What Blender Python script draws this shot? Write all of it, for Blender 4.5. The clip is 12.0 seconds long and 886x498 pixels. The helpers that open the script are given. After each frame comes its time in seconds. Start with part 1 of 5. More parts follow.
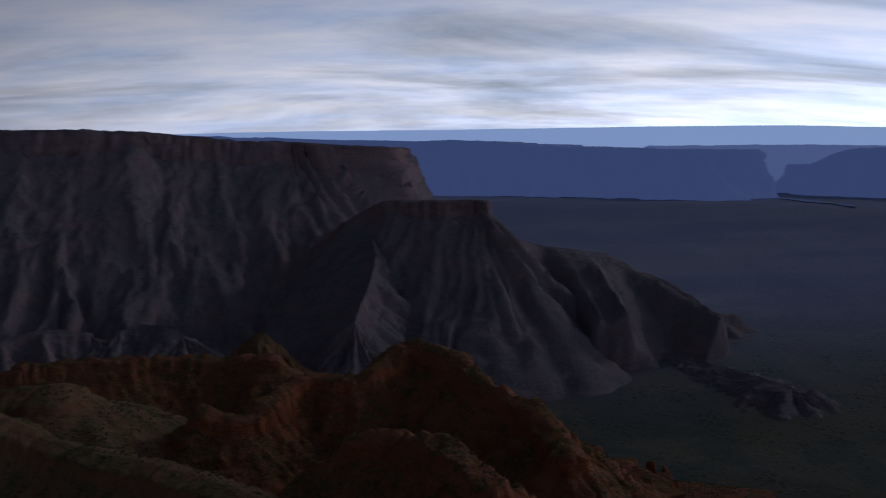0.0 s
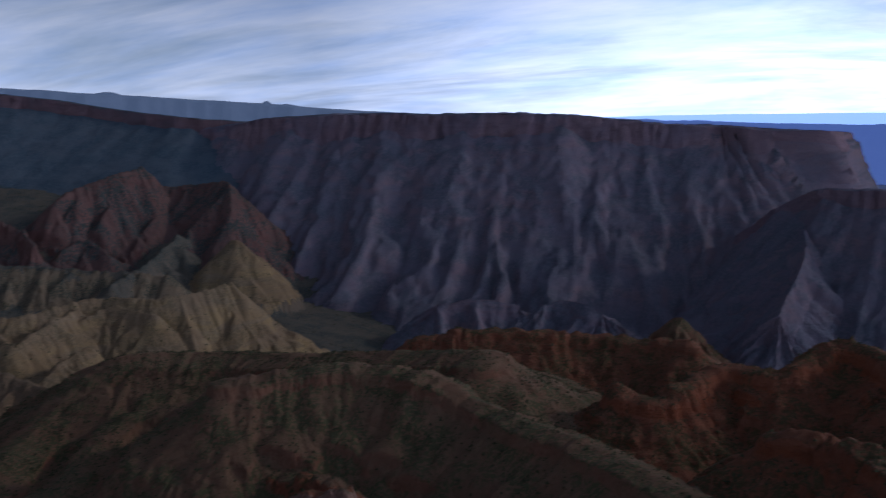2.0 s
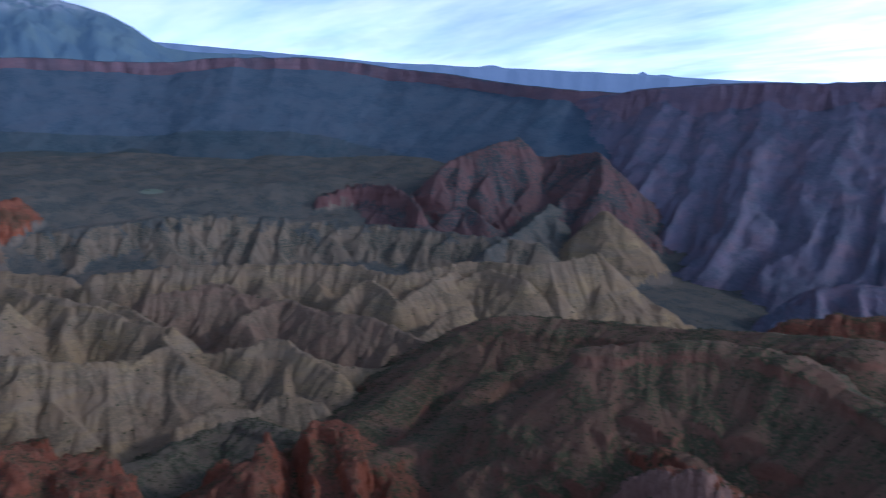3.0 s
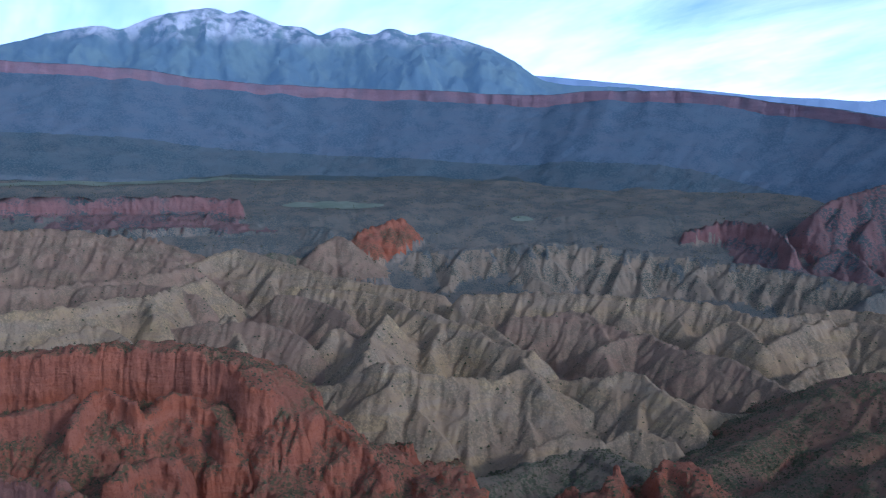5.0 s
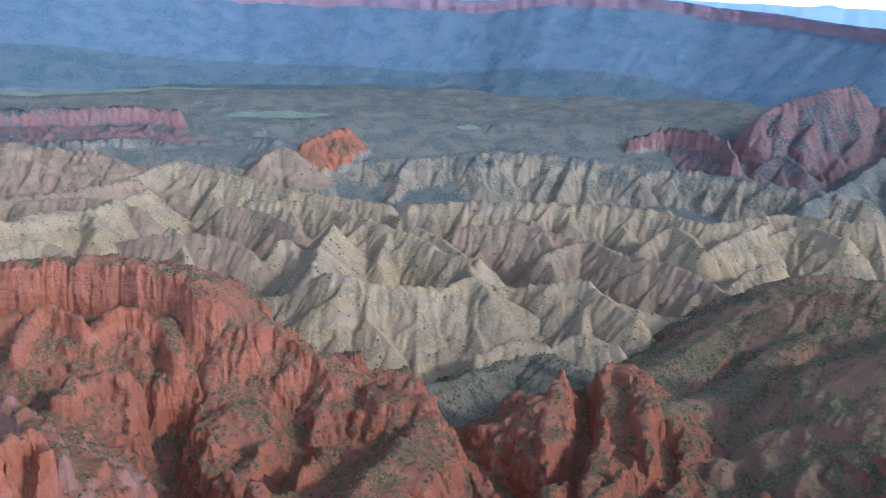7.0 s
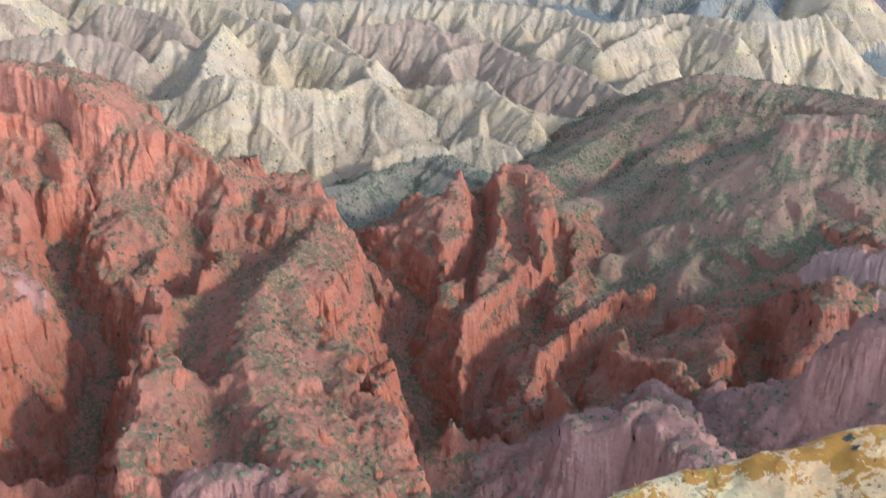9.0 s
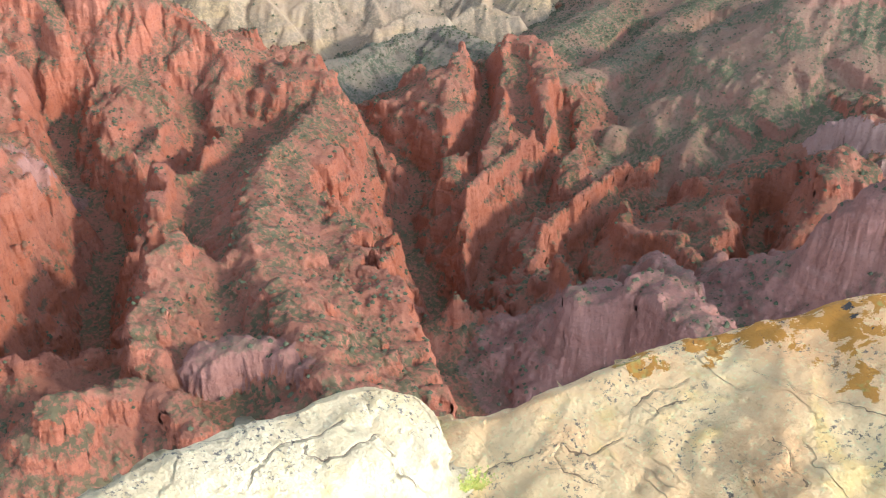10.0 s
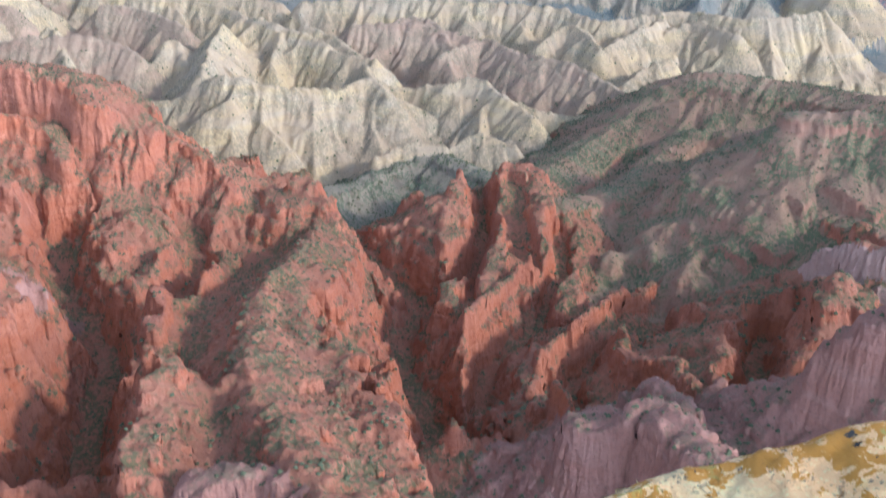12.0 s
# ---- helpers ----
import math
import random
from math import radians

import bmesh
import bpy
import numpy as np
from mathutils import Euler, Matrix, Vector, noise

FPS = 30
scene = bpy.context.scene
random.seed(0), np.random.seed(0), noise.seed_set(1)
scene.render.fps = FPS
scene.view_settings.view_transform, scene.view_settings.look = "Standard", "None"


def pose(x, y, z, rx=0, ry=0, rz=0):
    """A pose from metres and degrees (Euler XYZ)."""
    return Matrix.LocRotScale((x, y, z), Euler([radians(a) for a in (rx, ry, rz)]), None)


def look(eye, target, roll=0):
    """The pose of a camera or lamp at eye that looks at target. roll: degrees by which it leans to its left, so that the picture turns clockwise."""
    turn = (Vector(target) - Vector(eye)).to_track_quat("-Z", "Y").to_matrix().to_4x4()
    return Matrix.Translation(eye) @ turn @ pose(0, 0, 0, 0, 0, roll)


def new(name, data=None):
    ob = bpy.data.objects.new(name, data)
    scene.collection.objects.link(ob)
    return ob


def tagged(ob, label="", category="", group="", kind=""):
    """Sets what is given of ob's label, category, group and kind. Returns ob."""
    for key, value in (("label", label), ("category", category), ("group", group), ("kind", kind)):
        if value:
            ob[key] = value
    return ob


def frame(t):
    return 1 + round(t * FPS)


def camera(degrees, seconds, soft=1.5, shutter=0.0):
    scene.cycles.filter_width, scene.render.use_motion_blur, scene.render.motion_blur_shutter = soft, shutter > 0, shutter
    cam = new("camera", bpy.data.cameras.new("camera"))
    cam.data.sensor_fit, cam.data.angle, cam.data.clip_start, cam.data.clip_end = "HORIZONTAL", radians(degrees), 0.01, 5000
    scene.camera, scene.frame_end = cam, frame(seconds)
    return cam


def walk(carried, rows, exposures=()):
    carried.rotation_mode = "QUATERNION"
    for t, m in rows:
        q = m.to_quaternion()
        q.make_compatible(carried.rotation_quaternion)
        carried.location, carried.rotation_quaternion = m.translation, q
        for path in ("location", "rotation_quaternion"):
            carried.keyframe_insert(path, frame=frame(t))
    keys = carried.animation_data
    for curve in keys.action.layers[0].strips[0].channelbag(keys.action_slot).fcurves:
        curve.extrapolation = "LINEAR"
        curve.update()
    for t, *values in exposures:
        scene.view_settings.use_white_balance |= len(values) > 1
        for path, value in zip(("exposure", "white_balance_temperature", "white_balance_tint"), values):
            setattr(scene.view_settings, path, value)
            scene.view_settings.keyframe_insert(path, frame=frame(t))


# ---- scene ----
# ---- camera ----
cam = camera(47.72, 12.0, soft=1.1, shutter=0.3)
walk(cam, [
    (0.0, pose(0, 0, 0, 83.70, -0.00, -0.00)),
    (0.5, pose(0, 0, 0, 83.98, -0.07, 5.96)),
    (1.0, pose(0, 0, 0, 83.62, -0.86, 10.65)),
    (1.5, pose(0, 0, 0, 83.09, -0.61, 17.07)),
    (2.0, pose(0, 0, 0, 82.70, -0.14, 23.99)),
    (2.5, pose(0, 0, 0, 80.68, 0.15, 33.28)),
    (3.0, pose(0, 0, 0, 81.10, 0.23, 44.99)),
    (3.5, pose(0, 0, 0, 81.40, 0.33, 54.04)),
    (3.7, pose(0, 0, 0, 81.40, 0.15, 56.21)),
    (5.3, pose(0, 0, 0, 82.67, -0.61, 66.64)),
    (5.5, pose(0, 0, 0, 81.82, -0.60, 66.51)),
    (6.0, pose(0, 0, 0, 78.48, -0.72, 65.72)),
    (6.5, pose(0, 0, 0, 79.03, -0.76, 63.96)),
    (7.0, pose(0, 0, 0, 77.72, -0.46, 62.73)),
    (7.2, pose(0, 0, 0, 77.41, -0.52, 61.60)),
    (8.8, pose(0, 0, 0, 68.53, -1.43, 57.47)),
    (9.0, pose(0, 0, 0, 66.55, -1.54, 56.97)),
    (9.5, pose(0, 0, 0, 62.13, -1.76, 56.71)),
    (10.0, pose(0, 0, 0, 59.34, -1.01, 56.94)),
    (10.5, pose(0, 0, 0, 60.20, -1.13, 56.62)),
    (11.0, pose(0, 0, 0, 59.45, -1.01, 56.49)),
    (11.5, pose(0, 0, 0, 60.65, -1.35, 56.79)),
    (12.0, pose(0, 0, 0, 66.48, -1.22, 56.89)),
], exposures=[(0.0, -4.35, 5500, 18), (1.5, -3.55, 5100, 18), (2.5, -2.9, 4550, 19), (3.5, -1.85, 4200, 17),
              (5.5, -1.65, 4200, 14), (7.0, -0.6, 4300, 10), (9.0, 0.2, 4480, 9), (9.5, 0.3, 4850, 10), (11.4, 0.26, 4800, 10), (12.0, 0.2, 4400, 9)])

# ---- sky and sun ----
SUN_AZ, SUN_EL = -60.0, 26.0     # degrees to the left of +y, and above the horizon
world = bpy.data.worlds.new("world")
scene.world = world
world.use_nodes = True
wn, wl = world.node_tree.nodes, world.node_tree.links
wn.clear()


def wnode(kind, **values):
    n = wn.new(kind)
    for k, v in values.items():
        n.inputs[k].default_value = v
    return n


def wmath(op, a, b=None):
    n = wn.new("ShaderNodeMath")
    n.operation = op
    for i, v in enumerate((a, b)):
        if v is None:
            continue
        if isinstance(v, (int, float)):
            n.inputs[i].default_value = v
        else:
            wl.new(v, n.inputs[i])
    return n.outputs[0]


sky = wn.new("ShaderNodeTexSky")
sky.sky_type, sky.sun_disc = "NISHITA", False
sky.sun_elevation, sky.sun_rotation = radians(SUN_EL), radians(-SUN_AZ)
sky.air_density, sky.dust_density, sky.ozone_density = 1.0, 0.4, 3.0
coords = wn.new("ShaderNodeTexCoord")
split = wn.new("ShaderNodeSeparateXYZ")
wl.new(coords.outputs["Generated"], split.inputs[0])
# a cloud deck seen in perspective: the way divided by its height
height = wmath("ADD", wmath("MAXIMUM", split.outputs[2], 0.0), 0.22)
deck = wn.new("ShaderNodeCombineXYZ")
wl.new(wmath("DIVIDE", split.outputs[0], height), deck.inputs[0])
wl.new(wmath("DIVIDE", split.outputs[1], height), deck.inputs[1])
stretch = wn.new("ShaderNodeMapping")
stretch.inputs["Rotation"].default_value = (0, 0, radians(20))
stretch.inputs["Scale"].default_value = (0.5, 1.25, 1.0)
wl.new(deck.outputs[0], stretch.inputs[0])
puffs = wnode("ShaderNodeTexNoise", Scale=1.1, Detail=9.0, Roughness=0.58, Distortion=0.5)
wl.new(stretch.outputs[0], puffs.inputs["Vector"])
cover = wn.new("ShaderNodeValToRGB")
cover.color_ramp.elements[0].position, cover.color_ramp.elements[1].position = 0.24, 0.52
wl.new(puffs.outputs["Fac"], cover.inputs[0])
lit = wnode("ShaderNodeTexNoise", Scale=3.2, Detail=8.0, Roughness=0.6)
wl.new(stretch.outputs[0], lit.inputs["Vector"])
tone = wn.new("ShaderNodeValToRGB")
tone.color_ramp.elements[0].position, tone.color_ramp.elements[1].position = 0.35, 0.68
tone.color_ramp.elements[0].color = (13.0, 14.3, 16.4, 1)
tone.color_ramp.elements[1].color = (19.8, 18.8, 17.4, 1)
wl.new(lit.outputs["Fac"], tone.inputs[0])
# clouds dim with height above the horizon, away from the low sun
fall = wmath("ADD", wmath("MULTIPLY", wmath("POWER", wmath("SUBTRACT", 1.0, wmath("MAXIMUM", split.outputs[2], 0.0)), 6.0), 0.76), 0.05)
clouds = wn.new("ShaderNodeVectorMath")
clouds.operation = "SCALE"
wl.new(tone.outputs[0], clouds.inputs[0])
# brighter towards the sun behind the clouds
toward = wn.new("ShaderNodeVectorMath")
toward.operation = "DOT_PRODUCT"
wl.new(coords.outputs["Generated"], toward.inputs[0])
toward.inputs[1].default_value = (math.sin(radians(-SUN_AZ)), math.cos(radians(SUN_AZ)), 0.3)
wl.new(wmath("MULTIPLY", fall, wmath("ADD", 0.74, wmath("MULTIPLY", wmath("MAXIMUM", toward.outputs["Value"], 0.0), 2.7))), clouds.inputs["Scale"])
blue = wn.new("ShaderNodeVectorMath")
blue.operation = "SCALE"
wl.new(sky.outputs[0], blue.inputs[0])
blue.inputs["Scale"].default_value = 0.5
mix = wn.new("ShaderNodeMix")
mix.data_type = "RGBA"
wl.new(wmath("MULTIPLY", cover.outputs[0], 0.9), mix.inputs[0])
wl.new(blue.outputs[0], mix.inputs[6])
wl.new(clouds.outputs[0], mix.inputs[7])
back = wnode("ShaderNodeBackground", Strength=0.72)
wl.new(mix.outputs[2], back.inputs[0])
wl.new(back.outputs[0], wn.new("ShaderNodeOutputWorld").inputs[0])

sun_data = bpy.data.lights.new("sun", "SUN")
sun_data.energy, sun_data.angle, sun_data.color = 4.8, radians(4), (1.0, 0.80, 0.58)
sun = new("sun", sun_data)
sun.matrix_world = look((math.sin(radians(-SUN_AZ)) * 100, math.cos(radians(SUN_AZ)) * 100, math.tan(radians(SUN_EL)) * 100), (0, 0, 0))


# ---- materials ----
class Mat:
    """A node material under construction, in world coordinates (metres)."""

    def __init__(self, name, rough=0.95):
        self.m = bpy.data.materials.new(name)
        self.m.use_nodes = True
        self.n, self.l = self.m.node_tree.nodes, self.m.node_tree.links
        self.bsdf = self.n["Principled BSDF"]
        self.bsdf.inputs["Roughness"].default_value = rough
        self.bsdf.inputs["Specular IOR Level"].default_value = 0.15
        self.geo = self.n.new("ShaderNodeNewGeometry")
        self.pos = self.geo.outputs["Position"]

    def put(self, v, socket):
        if isinstance(v, (int, float)):
            socket.default_value = v
        elif isinstance(v, tuple):
            socket.default_value = (*v, 1) if len(v) == 3 else v
        else:
            self.l.new(v, socket)

    def noise(self, scale, detail=5, rough=0.6, stretch=(1, 1, 1), distortion=0.0):
        mp = self.n.new("ShaderNodeMapping")
        mp.inputs["Scale"].default_value = stretch
        self.l.new(self.pos, mp.inputs[0])
        t = self.n.new("ShaderNodeTexNoise")
        for k, v in (("Scale", scale), ("Detail", detail), ("Roughness", rough), ("Distortion", distortion)):
            t.inputs[k].default_value = v
        self.l.new(mp.outputs[0], t.inputs["Vector"])
        return t.outputs["Fac"]

    def spots(self, scale, stretch=(1, 1, 1)):
        mp = self.n.new("ShaderNodeMapping")
        mp.inputs["Scale"].default_value = stretch
        self.l.new(self.pos, mp.inputs[0])
        t = self.n.new("ShaderNodeTexVoronoi")
        t.inputs["Scale"].default_value = scale
        self.l.new(mp.outputs[0], t.inputs["Vector"])
        return t.outputs["Distance"]

    def ramp(self, fac, lo, hi):
        r = self.n.new("ShaderNodeMapRange")
        r.interpolation_type = "SMOOTHSTEP"
        r.inputs[1].default_value, r.inputs[2].default_value = lo, hi
        self.l.new(fac, r.inputs[0])
        return r.outputs[0]

    def math(self, op, a, b=0.0):
        m = self.n.new("ShaderNodeMath")
        m.operation = op
        self.put(a, m.inputs[0])
        self.put(b, m.inputs[1])
        return m.outputs[0]

    def mix(self, fac, a, b):
        m = self.n.new("ShaderNodeMix")
        m.data_type = "RGBA"
        self.put(fac, m.inputs[0])
        self.put(a, m.inputs[6])
        self.put(b, m.inputs[7])
        return m.outputs[2]

    def flat(self, lo=0.6, hi=0.85):
        s = self.n.new("ShaderNodeSeparateXYZ")
        self.l.new(self.geo.outputs["Normal"], s.inputs[0])
        return self.ramp(s.outputs[2], lo, hi)

    def high(self, lo, hi):
        s = self.n.new("ShaderNodeSeparateXYZ")
        self.l.new(self.pos, s.inputs[0])
        return self.ramp(s.outputs[2], lo, hi)

    def done(self, colour, relief=None, metres=1.0, strength=0.8):
        self.put(colour, self.bsdf.inputs["Base Color"])
        if relief is not None:
            b = self.n.new("ShaderNodeBump")
            b.inputs["Strength"].default_value, b.inputs["Distance"].default_value = strength, metres
            self.l.new(relief, b.inputs["Height"])
            self.l.new(b.outputs[0], self.bsdf.inputs["Normal"])
        return self.m


def rock_material(name, main, pale, dark, scrub, soil, green=0.6, grain=0.05, band=0.05, metres=4.0, pepper=0.5):
    """Layered rock, speckled with rubble, with soil and scrub where it lies flatter."""
    m = Mat(name)
    layers = m.noise(band, 6, 0.65, (0.15, 0.15, 1.0), 0.8)
    blotch = m.noise(grain * 0.35, 7, 0.62)
    fine = m.noise(grain * 9, 6, 0.7)
    c = m.mix(m.ramp(layers, 0.36, 0.64), main, pale)
    c = m.mix(m.math("MULTIPLY", m.ramp(blotch, 0.42, 0.66), 0.6), c, soil)
    ledge = m.flat(0.5, 0.8)
    c = m.mix(m.math("MULTIPLY", ledge, 0.55), c, soil)
    c = m.mix(m.math("MULTIPLY", m.ramp(fine, 0.50, 0.66), pepper), c, dark)
    c = m.mix(m.math("MULTIPLY", m.ramp(m.noise(grain * 14, 4, 0.7), 0.60, 0.68), 0.4), c, pale)
    thick = m.math("MULTIPLY", m.ramp(m.noise(grain * 0.5, 5, 0.6), 0.32, 0.60), m.flat(0.30, 0.62))
    tuft = m.ramp(m.math("ADD", m.noise(grain * 6, 5, 0.62), m.math("MULTIPLY", thick, 0.14)), 0.56, 0.66)
    c = m.mix(m.math("MULTIPLY", m.math("MULTIPLY", tuft, thick), green), c, scrub)
    relief = m.math("ADD", m.noise(grain * 1.3, 10, 0.72), m.math("MULTIPLY", layers, 0.6))
    relief = m.math("ADD", relief, m.math("MULTIPLY", m.noise(grain * 10, 6, 0.7), 0.10))
    return m.done(c, relief, metres, 1.0)


RED = rock_material("red_sandstone", (0.36, 0.112, 0.046), (0.40, 0.150, 0.075), (0.18, 0.060, 0.036), (0.100, 0.092, 0.044), (0.28, 0.110, 0.062), 0.75, 0.05, 0.06, 8.0)
REDSLOPE = rock_material("red_scree", (0.305, 0.106, 0.051), (0.345, 0.138, 0.073), (0.165, 0.064, 0.039), (0.095, 0.092, 0.038), (0.25, 0.108, 0.056), 0.85, 0.05, 0.06, 6.0)
MAUVE = rock_material("mauve_sandstone", (0.275, 0.125, 0.080), (0.31, 0.156, 0.105), (0.160, 0.078, 0.055), (0.098, 0.090, 0.045), (0.24, 0.115, 0.074), 0.5, 0.05, 0.06, 5.0)
SCRUB = rock_material("scrub_hillside", (0.25, 0.110, 0.062), (0.26, 0.138, 0.080), (0.150, 0.076, 0.048), (0.112, 0.106, 0.048), (0.21, 0.135, 0.074), 1.0, 0.05, 0.05, 4.0)
PALE = rock_material("pale_badland_clay", (0.395, 0.276, 0.124), (0.33, 0.248, 0.148), (0.175, 0.128, 0.078), (0.100, 0.093, 0.052), (0.28, 0.188, 0.104), 0.45, 0.05, 0.05, 3.0, 0.35)
ROSE = rock_material("rose_badland_clay", (0.285, 0.175, 0.104), (0.32, 0.222, 0.125), (0.155, 0.095, 0.062), (0.100, 0.093, 0.052), (0.24, 0.158, 0.094), 0.45, 0.05, 0.05, 3.0, 0.35)
# the blue of distant haze is painted into this slope's base colour
TALUS = rock_material("hazy_juniper_talus", (0.130, 0.146, 0.170), (0.150, 0.145, 0.158), (0.088, 0.110, 0.135), (0.078, 0.110, 0.134), (0.110, 0.146, 0.168), 1.0, 0.03, 0.03, 3.0)
# broad mesa and butte: lighter, purple-blue colours stand in for the haze before them
HAZED_ROCK = rock_material("haze_tinted_rock", (0.250, 0.200, 0.236), (0.290, 0.208, 0.222), (0.155, 0.142, 0.182), (0.120, 0.145, 0.168), (0.195, 0.188, 0.225), 0.6, 0.03, 0.03, 6.0)
HAZED_CLIFF = rock_material("haze_tinted_rim_sandstone", (0.270, 0.180, 0.200), (0.32, 0.215, 0.225), (0.15, 0.11, 0.14), (0.13, 0.145, 0.18), (0.21, 0.175, 0.215), 0.8, 0.03, 0.03, 6.0)
# blue haze over the long mesa is mixed into these two base colours
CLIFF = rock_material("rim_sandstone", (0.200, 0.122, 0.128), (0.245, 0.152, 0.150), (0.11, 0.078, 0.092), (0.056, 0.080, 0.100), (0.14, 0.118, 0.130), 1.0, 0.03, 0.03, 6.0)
JUNIPER = rock_material("hazy_juniper_flat", (0.112, 0.126, 0.128), (0.130, 0.126, 0.118), (0.074, 0.092, 0.100), (0.066, 0.092, 0.098), (0.095, 0.120, 0.122), 1.0, 0.03, 0.03, 4.0)


def ground_material():
    """Red earth below the viewpoint, olive scrub on the bench, blue haze painted over the sage by the river."""
    m = Mat("hazy_valley_soil")
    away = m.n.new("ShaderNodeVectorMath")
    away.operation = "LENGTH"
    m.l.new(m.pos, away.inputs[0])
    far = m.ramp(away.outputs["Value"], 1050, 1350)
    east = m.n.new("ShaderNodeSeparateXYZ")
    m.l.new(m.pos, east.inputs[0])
    # haze put into the soil colour: pale blue further up the river valley
    hazy_flats = m.math("MULTIPLY", m.ramp(east.outputs[0], -900, -300), m.ramp(east.outputs[1], 1400, 2600))
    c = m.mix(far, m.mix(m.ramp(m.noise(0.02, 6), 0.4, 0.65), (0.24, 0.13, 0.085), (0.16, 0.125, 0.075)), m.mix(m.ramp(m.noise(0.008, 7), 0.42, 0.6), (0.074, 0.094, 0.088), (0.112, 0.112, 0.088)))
    c = m.mix(hazy_flats, c, m.mix(m.ramp(m.noise(0.004, 7, 0.6, (0.4, 1.6, 1)), 0.4, 0.62), (0.24, 0.29, 0.48), (0.29, 0.34, 0.50)))
    bush = m.math("LESS_THAN", m.spots(0.12), m.math("MULTIPLY", m.ramp(m.noise(0.02, 4), 0.3, 0.65), 0.4))
    c = m.mix(m.math("MULTIPLY", bush, m.math("SUBTRACT", 1.0, hazy_flats)), c, (0.05, 0.065, 0.045))
    return m.done(c, m.noise(0.08, 9, 0.65), 2.0)


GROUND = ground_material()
REDCLIFF = rock_material("red_mesa_sandstone", (0.200, 0.098, 0.078), (0.23, 0.122, 0.098), (0.115, 0.066, 0.060), (0.072, 0.085, 0.075), (0.155, 0.102, 0.084), 1.0, 0.03, 0.03, 6.0)
SAGEHILL = rock_material("sagebrush_clay", (0.20, 0.148, 0.092), (0.24, 0.18, 0.115), (0.12, 0.092, 0.062), (0.092, 0.100, 0.052), (0.175, 0.138, 0.084), 0.95)
BENCHCLAY = rock_material("scrubby_bench_clay", (0.20, 0.155, 0.108), (0.25, 0.19, 0.125), (0.115, 0.100, 0.080), (0.080, 0.092, 0.078), (0.125, 0.122, 0.094), 0.95, 0.05, 0.05, 3.0)
BENCHFLANK = rock_material("bare_bench_clay", (0.34, 0.245, 0.140), (0.29, 0.22, 0.14), (0.15, 0.12, 0.08), (0.075, 0.085, 0.060), (0.22, 0.165, 0.10), 0.8, 0.05, 0.05, 3.0, 0.35)
PALEPINK = rock_material("pale_pink_sandstone", (0.37, 0.225, 0.155), (0.34, 0.20, 0.135), (0.25, 0.14, 0.10), (0.075, 0.085, 0.04), (0.29, 0.165, 0.12), 0.5)


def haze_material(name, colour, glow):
    """Far distance: plain rock with the haze of the air put in as emission."""
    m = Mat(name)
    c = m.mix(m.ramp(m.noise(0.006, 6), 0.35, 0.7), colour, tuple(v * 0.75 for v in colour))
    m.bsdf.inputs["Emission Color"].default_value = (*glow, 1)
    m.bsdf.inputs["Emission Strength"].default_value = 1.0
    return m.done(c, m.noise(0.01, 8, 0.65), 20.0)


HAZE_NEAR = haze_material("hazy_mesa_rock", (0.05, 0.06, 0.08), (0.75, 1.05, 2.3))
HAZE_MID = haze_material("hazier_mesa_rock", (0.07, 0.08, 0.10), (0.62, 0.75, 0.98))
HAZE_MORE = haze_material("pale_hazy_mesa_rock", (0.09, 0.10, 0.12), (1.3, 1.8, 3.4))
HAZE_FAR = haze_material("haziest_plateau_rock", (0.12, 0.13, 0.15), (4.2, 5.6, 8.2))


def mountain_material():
    m = Mat("hazy_mountain_forest_and_scree")
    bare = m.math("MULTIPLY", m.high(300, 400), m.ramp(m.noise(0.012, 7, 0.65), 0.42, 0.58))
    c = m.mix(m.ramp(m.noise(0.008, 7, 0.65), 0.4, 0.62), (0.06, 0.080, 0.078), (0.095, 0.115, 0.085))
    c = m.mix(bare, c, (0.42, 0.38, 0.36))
    # the mountains give off no light: blue air haze added as emission
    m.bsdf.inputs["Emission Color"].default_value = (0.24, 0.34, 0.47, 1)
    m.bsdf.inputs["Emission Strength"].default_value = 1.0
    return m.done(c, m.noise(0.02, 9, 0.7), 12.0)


MOUNTAIN = mountain_material()


def shrub_material():
    m = Mat("juniper_leaves")
    c = m.mix(m.ramp(m.noise(0.15, 2), 0.35, 0.65), (0.070, 0.072, 0.032), (0.112, 0.106, 0.050))
    return m.done(m.mix(m.ramp(m.noise(2.0, 4), 0.4, 0.7), c, (0.060, 0.062, 0.030)), m.noise(3.0, 4), 0.3)


SHRUB = shrub_material()


